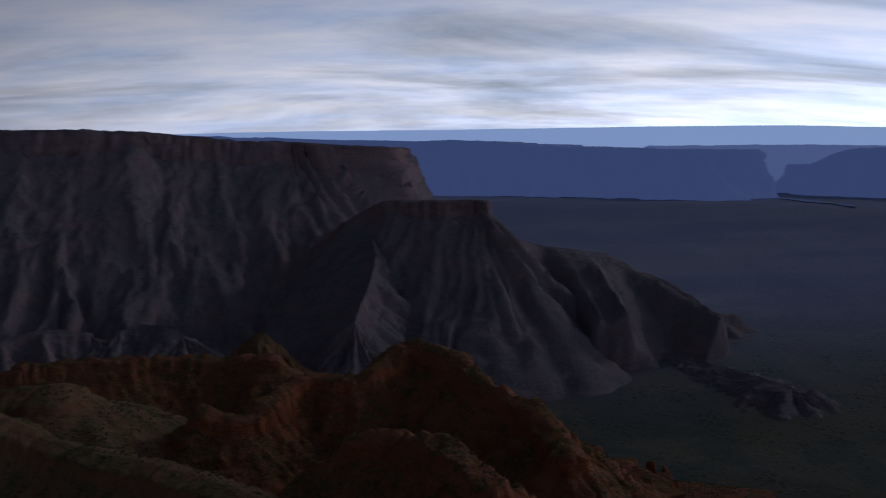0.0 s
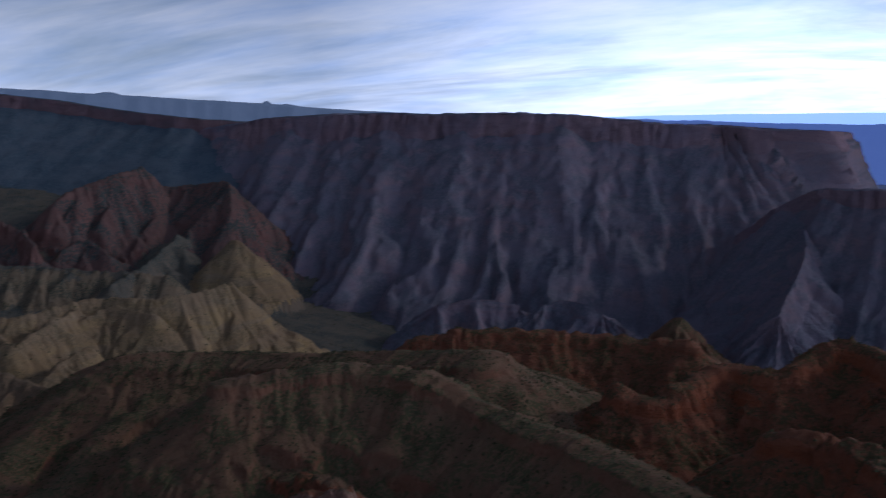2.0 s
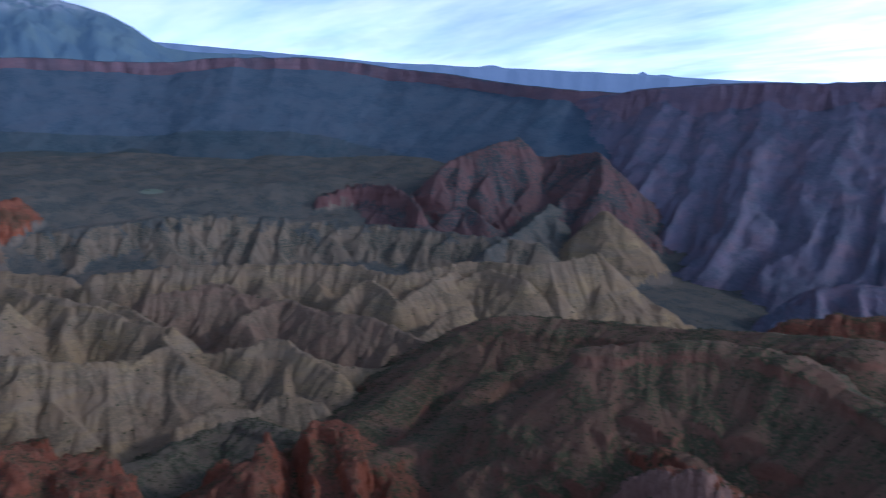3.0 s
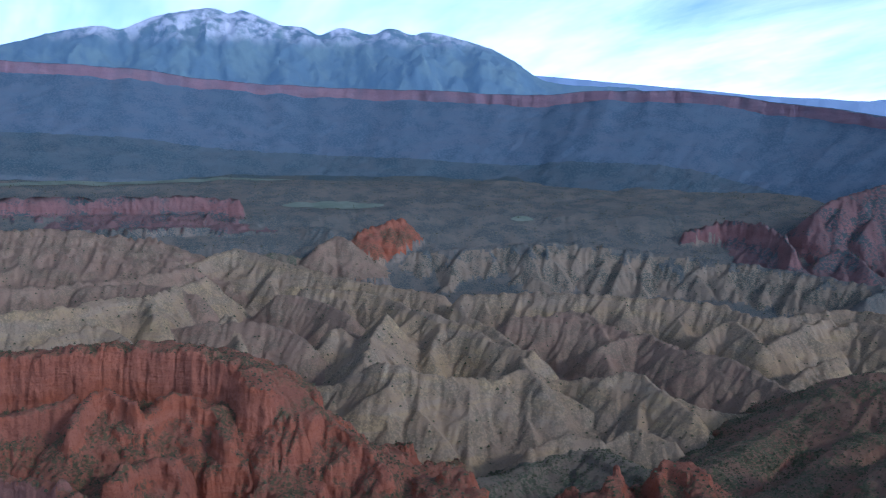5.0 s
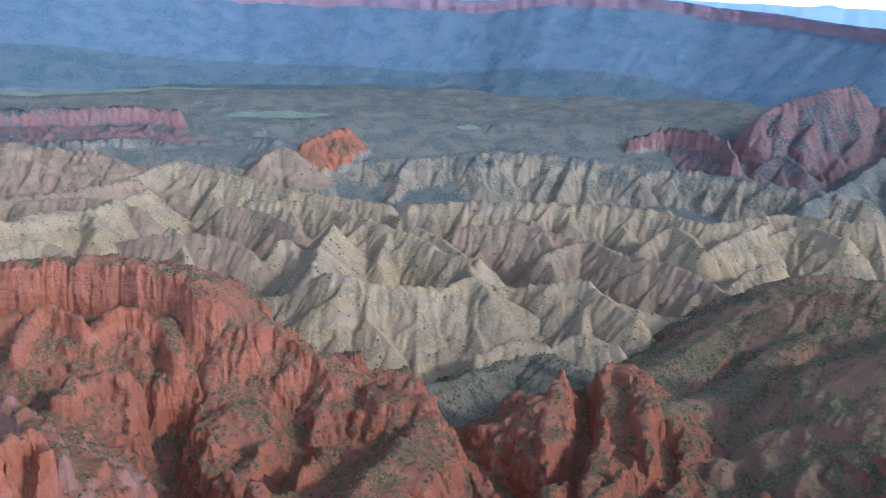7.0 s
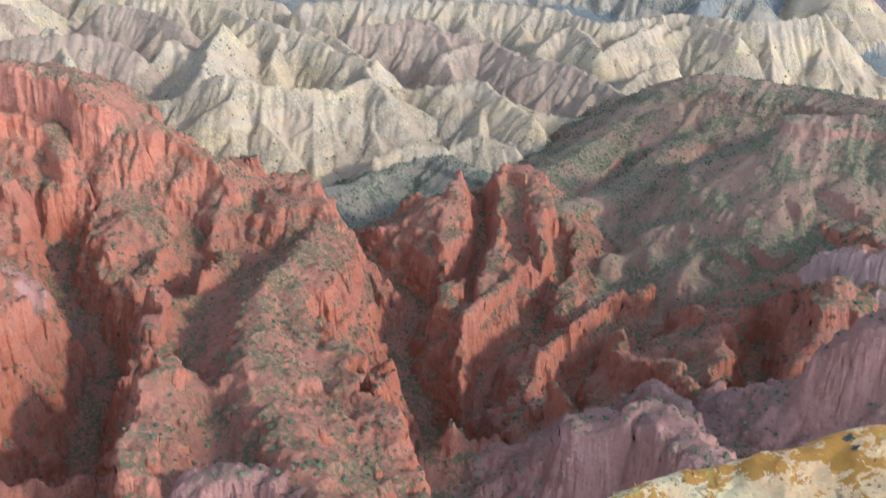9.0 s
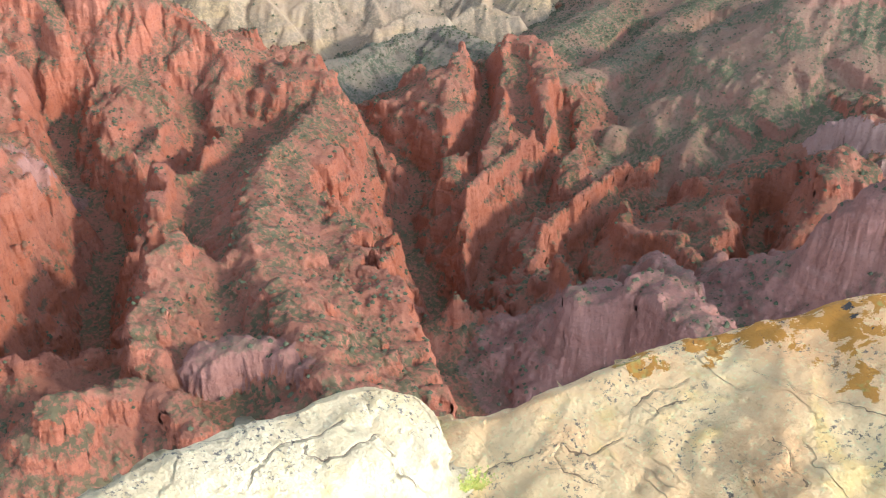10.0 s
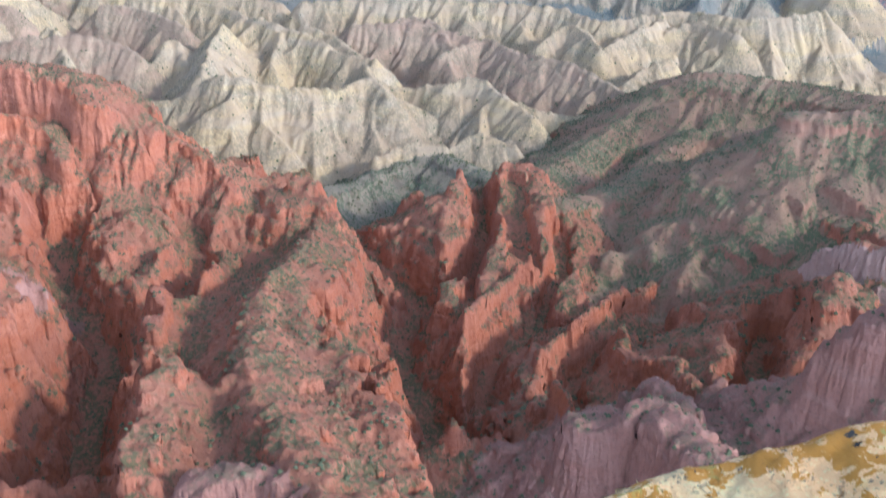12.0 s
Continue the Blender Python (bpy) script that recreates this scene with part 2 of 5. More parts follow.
def crack_distance(m, lines):
    """How far a place lies, seen from above, from the nearest of some bent lines; the lines tremble a little."""
    shake = m.n.new("ShaderNodeTexNoise")
    shake.inputs["Scale"].default_value, shake.inputs["Detail"].default_value = 22.0, 4.0
    m.l.new(m.pos, shake.inputs["Vector"])

    def vec(op, a, b=None, scale=None):
        n = m.n.new("ShaderNodeVectorMath")
        n.operation = op
        for v, socket in ((a, n.inputs[0]), (b, n.inputs[1])):
            if isinstance(v, tuple):
                socket.default_value = v
            elif v is not None:
                m.l.new(v, socket)
        if scale is not None:
            m.put(scale, n.inputs["Scale"])
        return n

    place = vec("ADD", m.pos, vec("SCALE", vec("SUBTRACT", shake.outputs["Color"], (0.5, 0.5, 0.5)).outputs[0], scale=0.045).outputs[0])
    flat_place = vec("MULTIPLY", place.outputs[0], (1.0, 1.0, 0.0)).outputs[0]
    near = None
    for line in lines:
        for (ax, ay), (bx, by) in zip(line[:-1], line[1:]):
            run = (bx - ax, by - ay, 0.0)
            off = vec("SUBTRACT", flat_place, (ax, ay, 0.0)).outputs[0]
            f = m.math("DIVIDE", vec("DOT_PRODUCT", off, run).outputs["Value"], run[0] ** 2 + run[1] ** 2)
            f = m.math("MINIMUM", m.math("MAXIMUM", f, 0.0), 1.0)
            d = vec("DISTANCE", off, vec("SCALE", run, scale=f).outputs[0]).outputs["Value"]
            near = d if near is None else m.math("MINIMUM", near, d)
    return near


def rim_material(name, main, warm, stain, lichen, cracks):
    """Sandstone of the rim: ochre stains, flaking layers, black specks, lichen round a few places."""
    m = Mat(name, 0.9)
    c = m.mix(m.ramp(m.noise(2.2, 6, 0.55, (1, 1, 1), 0.5), 0.40, 0.62), main, warm)
    c = m.mix(m.math("MULTIPLY", m.ramp(m.noise(4.0, 6, 0.6, (1, 1, 1), 0.8), 0.52, 0.66), 0.75), c, stain)
    c = m.mix(m.math("MULTIPLY", m.ramp(m.noise(28, 6, 0.7), 0.54, 0.68), 0.40), c, tuple(v * 0.55 for v in warm))
    c = m.mix(m.math("MULTIPLY", m.ramp(m.noise(75, 5, 0.7), 0.52, 0.66), 0.45), c, tuple(min(0.75, v * 1.3) for v in main))
    speck = m.math("MULTIPLY", m.ramp(m.noise(70, 5, 0.72), 0.56, 0.60), m.ramp(m.noise(6.5, 4), 0.48, 0.60))
    c = m.mix(m.math("MULTIPLY", speck, 0.85), c, (0.085, 0.075, 0.065))
    # layers that flake off, with a dark rim here and there
    t = m.math("MULTIPLY", m.noise(2.2, 4, 0.45, (0.6, 1.5, 1), 0.1), 8.0)
    part_of = m.math("FRACT", t)
    lip = m.ramp(part_of, 0.90, 0.985)
    layer = m.math("DIVIDE", m.math("ADD", m.math("FLOOR", t), lip), 9.0)
    seam = m.math("MULTIPLY", m.math("MULTIPLY", m.ramp(part_of, 0.93, 0.96), m.math("SUBTRACT", 1.0, m.ramp(part_of, 0.97, 0.995))), m.ramp(m.noise(3.1, 4), 0.55, 0.62))
    c = m.mix(m.math("MULTIPLY", seam, 0.5), c, (0.20, 0.12, 0.065))
    if lichen:
        where = 0.0
        for place, small, large in lichen:
            spot = m.n.new("ShaderNodeVectorMath")
            spot.operation = "DISTANCE"
            m.l.new(m.pos, spot.inputs[0])
            spot.inputs[1].default_value = place
            where = m.math("MAXIMUM", where, m.math("SUBTRACT", 1.0, m.ramp(spot.outputs["Value"], small, large)))
        patch = m.math("MULTIPLY", m.ramp(m.math("ADD", m.noise(17.0, 8, 0.68, (1, 1, 1), 0.5), m.math("MULTIPLY", where, 0.15)), 0.60, 0.62), m.ramp(where, 0.05, 0.2))
        tint = m.mix(m.ramp(m.noise(9.0, 3), 0.56, 0.62), (0.46, 0.20, 0.015), (0.38, 0.30, 0.06))
        c = m.mix(m.math("MULTIPLY", patch, 0.92), c, tint)
        soot = m.math("MULTIPLY", m.ramp(m.noise(24.0, 8, 0.7), 0.60, 0.64), where)
        c = m.mix(soot, c, (0.06, 0.05, 0.04))
    split_at = crack_distance(m, cracks)
    wide = m.math("MULTIPLY", m.ramp(m.noise(9.0, 3), 0.38, 0.68), 0.0024)
    inside = m.math("LESS_THAN", split_at, wide)
    c = m.mix(m.math("MULTIPLY", inside, 0.8), c, (0.13, 0.075, 0.04))
    groove = m.math("SUBTRACT", 1.0, m.ramp(split_at, 0.0, 0.009))
    relief = m.math("ADD", m.math("ADD", m.math("MULTIPLY", m.noise(7, 9, 0.65), 0.9), m.math("MULTIPLY", m.noise(45, 6, 0.7), 0.34)), m.math("MULTIPLY", layer, 1.6))
    relief = m.math("SUBTRACT", relief, m.math("MULTIPLY", groove, 0.16))
    return m.done(c, relief, 0.075, 1.0)


LICHEN = [(p, a, b) for p, a, b in zip([(-1.40, 1.54, -1.51), (-1.35, 1.70, -1.47), (-1.27, 1.81, -1.44), (-1.19, 1.92, -1.41), (-1.11, 1.97, -1.37), (-1.01, 1.79, -1.33), (-1.07, 2.04, -1.38)], (0.02, 0.03, 0.02, 0.05, 0.06, 0.04, 0.05), (0.10, 0.13, 0.12, 0.17, 0.19, 0.15, 0.17))]
BOULDER_CRACKS = [[(-1.36, 0.75), (-1.32, 0.75), (-1.295, 0.765), (-1.26, 0.785)], [(-1.40, 0.62), (-1.38, 0.605), (-1.35, 0.63), (-1.34, 0.67), (-1.36, 0.755)],
                  [(-1.35, 0.46), (-1.385, 0.50), (-1.405, 0.545), (-1.42, 0.61), (-1.415, 0.70)]]
SLAB_CRACKS = [[(-1.42, 1.05), (-1.415, 1.095), (-1.38, 1.14), (-1.36, 1.20)], [(-1.37, 1.21), (-1.335, 1.24), (-1.32, 1.20), (-1.27, 1.195), (-1.22, 1.215), (-1.18, 1.23)],
               [(-1.335, 1.24), (-1.27, 1.26), (-1.26, 1.35)], [(-1.25, 1.425), (-1.26, 1.48), (-1.24, 1.535)], [(-1.28, 1.38), (-1.31, 1.43), (-1.315, 1.505), (-1.28, 1.56)],
               [(-1.19, 1.69), (-1.055, 1.68), (-0.97, 1.725), (-0.87, 1.75)], [(-1.00, 1.55), (-0.94, 1.53), (-0.86, 1.49)]]
RIM = rim_material("cream_rim_sandstone", (0.68, 0.53, 0.285), (0.63, 0.46, 0.22), (0.68, 0.50, 0.19), [], BOULDER_CRACKS)
SLABROCK = rim_material("ochre_rim_sandstone", (0.80, 0.56, 0.250), (0.76, 0.44, 0.175), (0.80, 0.54, 0.17), LICHEN, SLAB_CRACKS)



# ---- relief ----
def lattice(ix, iy, iz):
    h = (ix * 374761393 + iy * 668265263 + iz * 2147483647 * 3 + 1013904223) & 0xFFFFFFFF
    h = ((h ^ (h >> 13)) * 1274126177) & 0xFFFFFFFF
    h = ((h ^ (h >> 16)) * 2246822519) & 0xFFFFFFFF
    return ((h ^ (h >> 15)) & 0xFFFFFF) / float(0xFFFFFF)


def gnoise(x, y, z=0.0):
    """Gradient noise on arrays, about -0.7..0.7."""
    x, y, z = np.broadcast_arrays(np.asarray(x, float), np.asarray(y, float), np.asarray(z, float))
    i = [np.floor(a).astype(np.int64) for a in (x, y, z)]
    f = [a - b for a, b in zip((x, y, z), i)]
    w = [a * a * a * (a * (a * 6 - 15) + 10) for a in f]
    out = np.zeros_like(x)
    for dx in (0, 1):
        for dy in (0, 1):
            for dz in (0, 1):
                h = lattice(i[0] + dx, i[1] + dy, i[2] + dz) * 2 * math.pi
                u = (h * 7.0) % 2.0 - 1.0
                k = np.sqrt(np.maximum(0, 1 - u * u))
                dot = (f[0] - dx) * k * np.cos(h) + (f[1] - dy) * k * np.sin(h) + (f[2] - dz) * u
                out += (w[0] if dx else 1 - w[0]) * (w[1] if dy else 1 - w[1]) * (w[2] if dz else 1 - w[2]) * dot
    return out


def fbm(x, y, z=0.0, octaves=4, gain=0.5):
    """Cloudy noise, about -1..1."""
    out, a, total = 0.0, 1.0, 0.0
    for k in range(octaves):
        out = out + a * gnoise(x * 2 ** k + 17.3 * k, y * 2 ** k - 31.7 * k, np.asarray(z) * 2 ** k + 5.1 * k)
        total += a
        a *= gain
    return out / total * 2.2


def sharp(x, y, z=0.0):
    """Ridged noise in 0..1, sharp at the top."""
    return 1 - np.minimum(1, np.abs(gnoise(x, y, z)) * 2.4)


def blocks(x, y, z):
    """A value a block of jointed rock, 0..1."""
    w = gnoise(x * 0.5, y * 0.5, z * 0.5) * 0.8
    return lattice(np.floor(x + w).astype(np.int64), np.floor(y - w).astype(np.int64), np.floor(z + w).astype(np.int64))


def mesh_from(name, verts, faces, mat, parent=None):
    me = bpy.data.meshes.new(name)
    me.vertices.add(len(verts))
    me.vertices.foreach_set("co", np.asarray(verts, np.float32).ravel())
    faces = np.asarray(faces, np.int32)
    me.loops.add(faces.size)
    me.loops.foreach_set("vertex_index", faces.ravel())
    me.polygons.add(len(faces))
    me.polygons.foreach_set("loop_start", np.arange(0, faces.size, faces.shape[1], dtype=np.int32))
    me.polygons.foreach_set("use_smooth", np.ones(len(faces), bool))
    me.update(calc_edges=True)
    me.validate()
    me.materials.append(mat)
    ob = new(name, me)
    ob.parent = parent
    return ob


def spline(points, step):
    """A smooth line through the points, about step metres from sample to sample."""
    p = np.array(points, float)
    p = np.vstack([2 * p[0] - p[1], p, 2 * p[-1] - p[-2]])
    out = []
    for a, b, c, d in zip(p[:-3], p[1:-2], p[2:-1], p[3:]):
        k = max(2, int(np.linalg.norm((c - b)[:2]) / step))
        t = np.linspace(0, 1, k, endpoint=False)[:, None]
        out.append(0.5 * (2 * b + (c - a) * t + (2 * a - 5 * b + 4 * c - d) * t ** 2 + (3 * b - a - 3 * c + d) * t ** 3))
    return np.vstack(out + [p[-2:-1]])


SHRUB_SPOTS = {}     # region: places where shrubs grow


def sow(region, p, normals, area, density, rng):
    """Remembers shrub places on the flatter parts of a surface, in clumps."""
    flat = np.clip((normals[:, 2] - 0.38) / 0.25, 0, 1)
    clump = np.clip(0.55 + 1.1 * fbm(p[:, 0] / 45, p[:, 1] / 45, 1.7, 3), 0.05, 1.6)
    want = area * density * flat * clump
    count = np.floor(want + rng.random(len(want))).astype(int)
    idx = np.repeat(np.arange(len(p)), np.minimum(count, 3))
    if len(idx):
        SHRUB_SPOTS.setdefault(region, []).append(p[idx] + np.c_[rng.normal(0, 1.0, (len(idx), 2)), np.zeros(len(idx))])


def hill(name, label, category, crest, left, right, step=4.0, rows=40, jag=3.0, jag_length=25.0, rib=8.0, rib_length=40.0,
         rough=2.0, rough_length=15.0, flute=0.0, flute_length=12.0, ledge=0.0, crag=0.0, vary=0.5, iso=0.0, unit=1.0, flake=0.0, shrubs=None, group="", kind=""):
    """Relief round a crest line. left and right of the line as it runs: (metres out, metres down, part, material) from the crest
    to the foot. Gullies run straight down from the crest; flutes, ledges and joint blocks carve the steep faces."""
    if unit == 1.0:
        left, right = ([*q, (q[-1][0] * 1.04, q[-1][1] + 90, *q[-1][2:])] for q in (left, right))
    line = spline(crest, step)
    tangent = np.gradient(line[:, :2], axis=0)
    k = max(3, int(len(line) / 10)) | 1
    pad = np.vstack([np.repeat(tangent[:1], k // 2, 0), tangent, np.repeat(tangent[-1:], k // 2, 0)])
    tangent = np.stack([np.convolve(pad[:, i], np.ones(k) / k, "valid") for i in (0, 1)], 1)
    tangent /= np.linalg.norm(tangent, axis=1)[:, None] + 1e-9
    side = np.stack([-tangent[:, 1], tangent[:, 0]], 1)
    reach = max(left[-1][0], right[-1][0])
    turns = int(np.clip(math.pi * reach * 0.5 / step, 10, 60))
    seed = (sum(ord(ch) for ch in label) * 7.31 + crest[0][0] * 0.37) % 97
    rng = np.random.default_rng(int(seed * 1000))

    def cap(i, sign):
        ang = np.linspace(0, math.pi, turns + 2)[1:-1]
        a = side[i] * sign
        b = np.array([a[1], -a[0]])
        return np.repeat(line[i][None], turns, 0), np.cos(ang)[:, None] * a + np.sin(ang)[:, None] * b, (1 - np.cos(ang)) / 2

    e_base, e_way, e_mix = cap(-1, 1)
    s_base, s_way, s_mix = cap(0, -1)
    base = np.vstack([line, e_base, line[::-1], s_base])
    way = np.vstack([side, e_way, -side[::-1], s_way])
    blend = np.concatenate([np.zeros(len(line)), e_mix, np.ones(len(line)), 1 - s_mix])[:, None]
    n = len(base)
    bx, by, wx, wy = base[:, 0:1], base[:, 1:2], way[:, 0:1], way[:, 1:2]
    fx, fy = bx + wx * reach * 0.5, by + wy * reach * 0.5
        # the profile of every column; cliffs rise and fall along the hill
    dl, dr = np.array([q[:2] for q in left], float), np.array([q[:2] for q in right], float)
    seg = (np.linalg.norm(np.diff(dl, axis=0), axis=1) / np.linalg.norm(np.diff(dl, axis=0), axis=1).sum()
           + np.linalg.norm(np.diff(dr, axis=0), axis=1) / np.linalg.norm(np.diff(dr, axis=0), axis=1).sum()) / 2
    nodes = dl[None] * (1 - blend[:, :, None]) + dr[None] * blend[:, :, None]
    if len(left) > 3 and vary:
        cut = np.clip(1 + vary * 2.0 * fbm(fx / (rib_length * 1.3) + seed, fy / (rib_length * 1.3), 2.2, 3), 0.15, 1.9)
        rise = nodes[:, 2, 1] - nodes[:, 1, 1]
        nodes[:, 2, 1] = nodes[:, 1, 1] + rise * cut[:, 0]
        lip = np.clip(1 + vary * 2.2 * fbm(fx / (rib_length * 0.8), fy / (rib_length * 0.8) + seed, 7.7, 3), 0.2, 2.4)
        nodes[:, 2, 0] += nodes[:, 1, 0] * (lip[:, 0] - 1)
        nodes[:, 1, 0] *= lip[:, 0]
    counts = np.maximum(2, np.round(rows * seg)).astype(int)
    out, down, owner = [], [], []
    for j, c in enumerate(counts):
        t = np.linspace(0, 1, c, endpoint=False)[None]
        out.append(nodes[:, j, 0:1] + (nodes[:, j + 1, 0:1] - nodes[:, j, 0:1]) * t)
        down.append(nodes[:, j, 1:2] + (nodes[:, j + 1, 1:2] - nodes[:, j, 1:2]) * t)
        owner += [j] * c
    out, down = np.hstack(out + [nodes[:, -1, 0:1]]), np.hstack(down + [nodes[:, -1, 1:2]])
    m = out.shape[1]
    v = np.clip(out / reach, 0, 1)
    fx, fy = bx + wx * (out * iso + reach * 0.5 * (1 - iso)), by + wy * (out * iso + reach * 0.5 * (1 - iso))
    top = fbm(bx / jag_length + seed, by / jag_length, 0, 4, 0.6) * jag
    # gullies: one value a column, finer ones lower down, bending a little
    wob = fbm((bx + wx * out) / (rib_length * 1.8), (by + wy * out) / (rib_length * 1.8), seed, 3) * 0.5
    r1 = sharp(fx / rib_length + seed + wob, fy / rib_length + wob) - 0.6
    r2 = sharp(fx / rib_length * 2.3 + seed + wob * 1.6, fy / rib_length * 2.3 + wob) - 0.6
    r3 = sharp(fx / rib_length * 5.5 - seed + wob * 2.5, fy / rib_length * 5.5 - wob) - 0.6
    ribs = rib * (r1 * 1.3 * np.clip(v * 3.0, 0, 1) ** 0.8 + r2 * 0.85 * np.clip(v * 3.5 - 0.1, 0, 1) + r3 * 0.42 * np.clip(v * 3 - 0.2, 0, 1)) * np.clip(down / (0.12 * nodes[:, -1, 1].max()), 0.05, 1)
    z = base[:, 2:3] + top * (1 - v * 0.8) - down + ribs
    # carving of steep faces, outward
    slope = np.gradient(down, axis=1) / (np.abs(np.gradient(out, axis=1)) + 0.05 * unit)
    steep = np.clip((slope - 0.9) / 1.4, 0, 1)
    pads = np.pad(steep, ((0, 0), (2, 2)), "edge")
    steep = sum(pads[:, i:i + m] for i in range(5)) / 5
    zz = z / unit
    px, py = (bx + wx * out) / unit, (by + wy * out) / unit
    carve = flute * 2.2 * (sharp(px / flute_length + seed, py / flute_length, zz / (flute_length * 5)) - 0.6)
    carve = carve + flute * 0.8 * fbm(px / flute_length * 2.5, py / flute_length * 2.5, zz / flute_length, 3)
    carve = carve + ledge * 1.6 * gnoise(zz / 7.0, seed, px / 60.0) + ledge * gnoise(zz / 2.6, seed + 9, py / 30.0)
    if crag:
        carve = carve + crag * (blocks(px / 6.5, py / 6.5, zz / 11.0) - 0.5) + crag * 0.5 * (blocks(px / 2.9 + 40, py / 2.9, zz / 4.5) - 0.5)
    o = out + unit * steep * carve
    o = o + np.clip(out / (reach * 0.08 + unit), 0, 1) * fbm(fx / (rib_length * 1.5), fy / (rib_length * 1.5), seed, 3) * rib * 0.8
    o = np.maximum(o, out * 0.25)
    p = np.stack([bx + wx * o, by + wy * o, z], 2)

    def normals_of(p):
        nn = np.cross(np.gradient(p, axis=1), np.roll(p, -1, 0) - np.roll(p, 1, 0))
        nn /= np.linalg.norm(nn, axis=2)[:, :, None] + 1e-9
        return nn * np.sign(nn[:, :, 2:3] + 1e-6)

    # rough rock, along the normal
    nn = normals_of(p)
    q = p / rough_length
    bump = fbm(q[:, :, 0], q[:, :, 1], q[:, :, 2] * 0.6 + seed, 5, 0.68) * rough
    bump = bump + (sharp(q[:, :, 0] * 2.1, q[:, :, 1] * 2.1, q[:, :, 2] * 1.1) - 0.6) * rough * 0.55
    if crag:
        g = p / unit
        bump = bump + unit * crag * 0.45 * (blocks(g[:, :, 0] / 9.0, g[:, :, 1] / 9.0, g[:, :, 2] / 7.0) - 0.5) + unit * crag * 0.3 * (blocks(g[:, :, 0] / 2.3, g[:, :, 1] / 2.3, g[:, :, 2] / 2.0) - 0.5)
    if flake:
        t = fbm(p[:, :, 0] / 0.42, p[:, :, 1] / 0.42, p[:, :, 2] / 0.3 + seed, 4, 0.5) * 2.6
        bump = bump + flake * (np.floor(t) + smooth(t - np.floor(t), 0.82, 1.0)) * 1.6
    p = p + nn * (bump * np.clip(down / (0.08 * nodes[:, -1, 1].max()), 0.25, 1))[:, :, None]
    verts = p.reshape(-1, 3)
    a = np.arange(n)[:, None] * m + np.arange(m - 1)[None]
    b = np.roll(np.arange(n), -1)[:, None] * m + np.arange(m - 1)[None]
    quads = np.stack([a, a + 1, b + 1, b], 2)
    if shrubs:
        nn = normals_of(p)
        area = np.linalg.norm(np.cross(np.gradient(p, axis=1), np.gradient(p, axis=0)), axis=2)
        sow(shrubs[0], verts, nn.reshape(-1, 3), area.ravel(), shrubs[1], rng)
    owner = np.array(owner)
    names, mats = [q[2] for q in left[1:]], [q[3] for q in left[1:]]
    kinds = list(dict.fromkeys(names))
    if len(kinds) == 1:
        ob = mesh_from(name, verts, quads.reshape(-1, 4), mats[0])
    else:
        ob = new(name)
        for part in kinds:
            js = [j for j, q in enumerate(names) if q == part]
            f = quads[:, np.isin(owner, js)].reshape(-1, 4)
            used, inv = np.unique(f, return_inverse=True)
            mesh_from(part, verts[used], inv.reshape(-1, 4), mats[js[0]], ob)
    return tagged(ob, label, category, group, kind)


def smooth(x, a, b):
    t = np.clip((x - a) / (b - a), 0, 1)
    return t * t * (3 - 2 * t)


# ---- ground ----
def ground_height(x, y):
    r = np.hypot(x, y)
    yaw = np.degrees(np.arctan2(-x, y))
    bench = np.interp(r, [0, 800, 1000, 1250, 1500, 1800, 2050, 2150, 2200, 2350, 2600, 3000, 3500, 5000], [-446, -446, -430, -425, -400, -374, -348, -305, -272, -216, -168, -120, -100, -100])
    river = np.interp(r, [0, 900, 1500, 2500, 3200, 3500, 5000], [-446, -448, -445, -378, -280, -222, -219])
    w = smooth(yaw, 18, 40)
    z = bench * w + river * (1 - w)
    near = 1 - smooth(r, 900, 1300)
    return z + fbm(x / 180, y / 180, 3.3, 5) * (4 + 7 * w) + near * (sharp(x / 60, y / 60) - 0.5) * 14


def make_ground():
    yaws = np.radians(np.concatenate([np.linspace(-28, 94, 330), np.linspace(94, 332, 60)[1:-1]]))
    r = np.geomspace(230, 4970, 170)
    x, y = -np.sin(yaws)[:, None] * r[None], np.cos(yaws)[:, None] * r[None]
    z = ground_height(x, y)
    n, m = x.shape
    a = np.arange(n)[:, None] * m + np.arange(m - 1)[None]
    b = np.roll(np.arange(n), -1)[:, None] * m + np.arange(m - 1)[None]
    f = np.stack([a, a + 1, b + 1, b], 2).reshape(-1, 4)
    z = z - 7 * (1 - smooth(np.hypot(x, y), 1300, 1360)) - 7 * smooth(np.degrees(np.arctan2(-x, y)), 19, 23) * (1 - smooth(np.hypot(x, y), 2700, 2770))
    v = np.stack([x, y, z], 2)
    inner = v[:, 0]
    v = np.vstack([v.reshape(-1, 3), inner * (0.001, 0.001, 1)])
    first, hub = np.arange(n) * m, n * m + np.arange(n)
    f = np.vstack([f, np.stack([first, np.roll(first, -1), np.roll(hub, -1), hub], 1)])
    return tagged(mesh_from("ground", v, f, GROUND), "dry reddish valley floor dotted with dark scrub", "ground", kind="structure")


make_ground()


def two(profile):
    return profile, profile


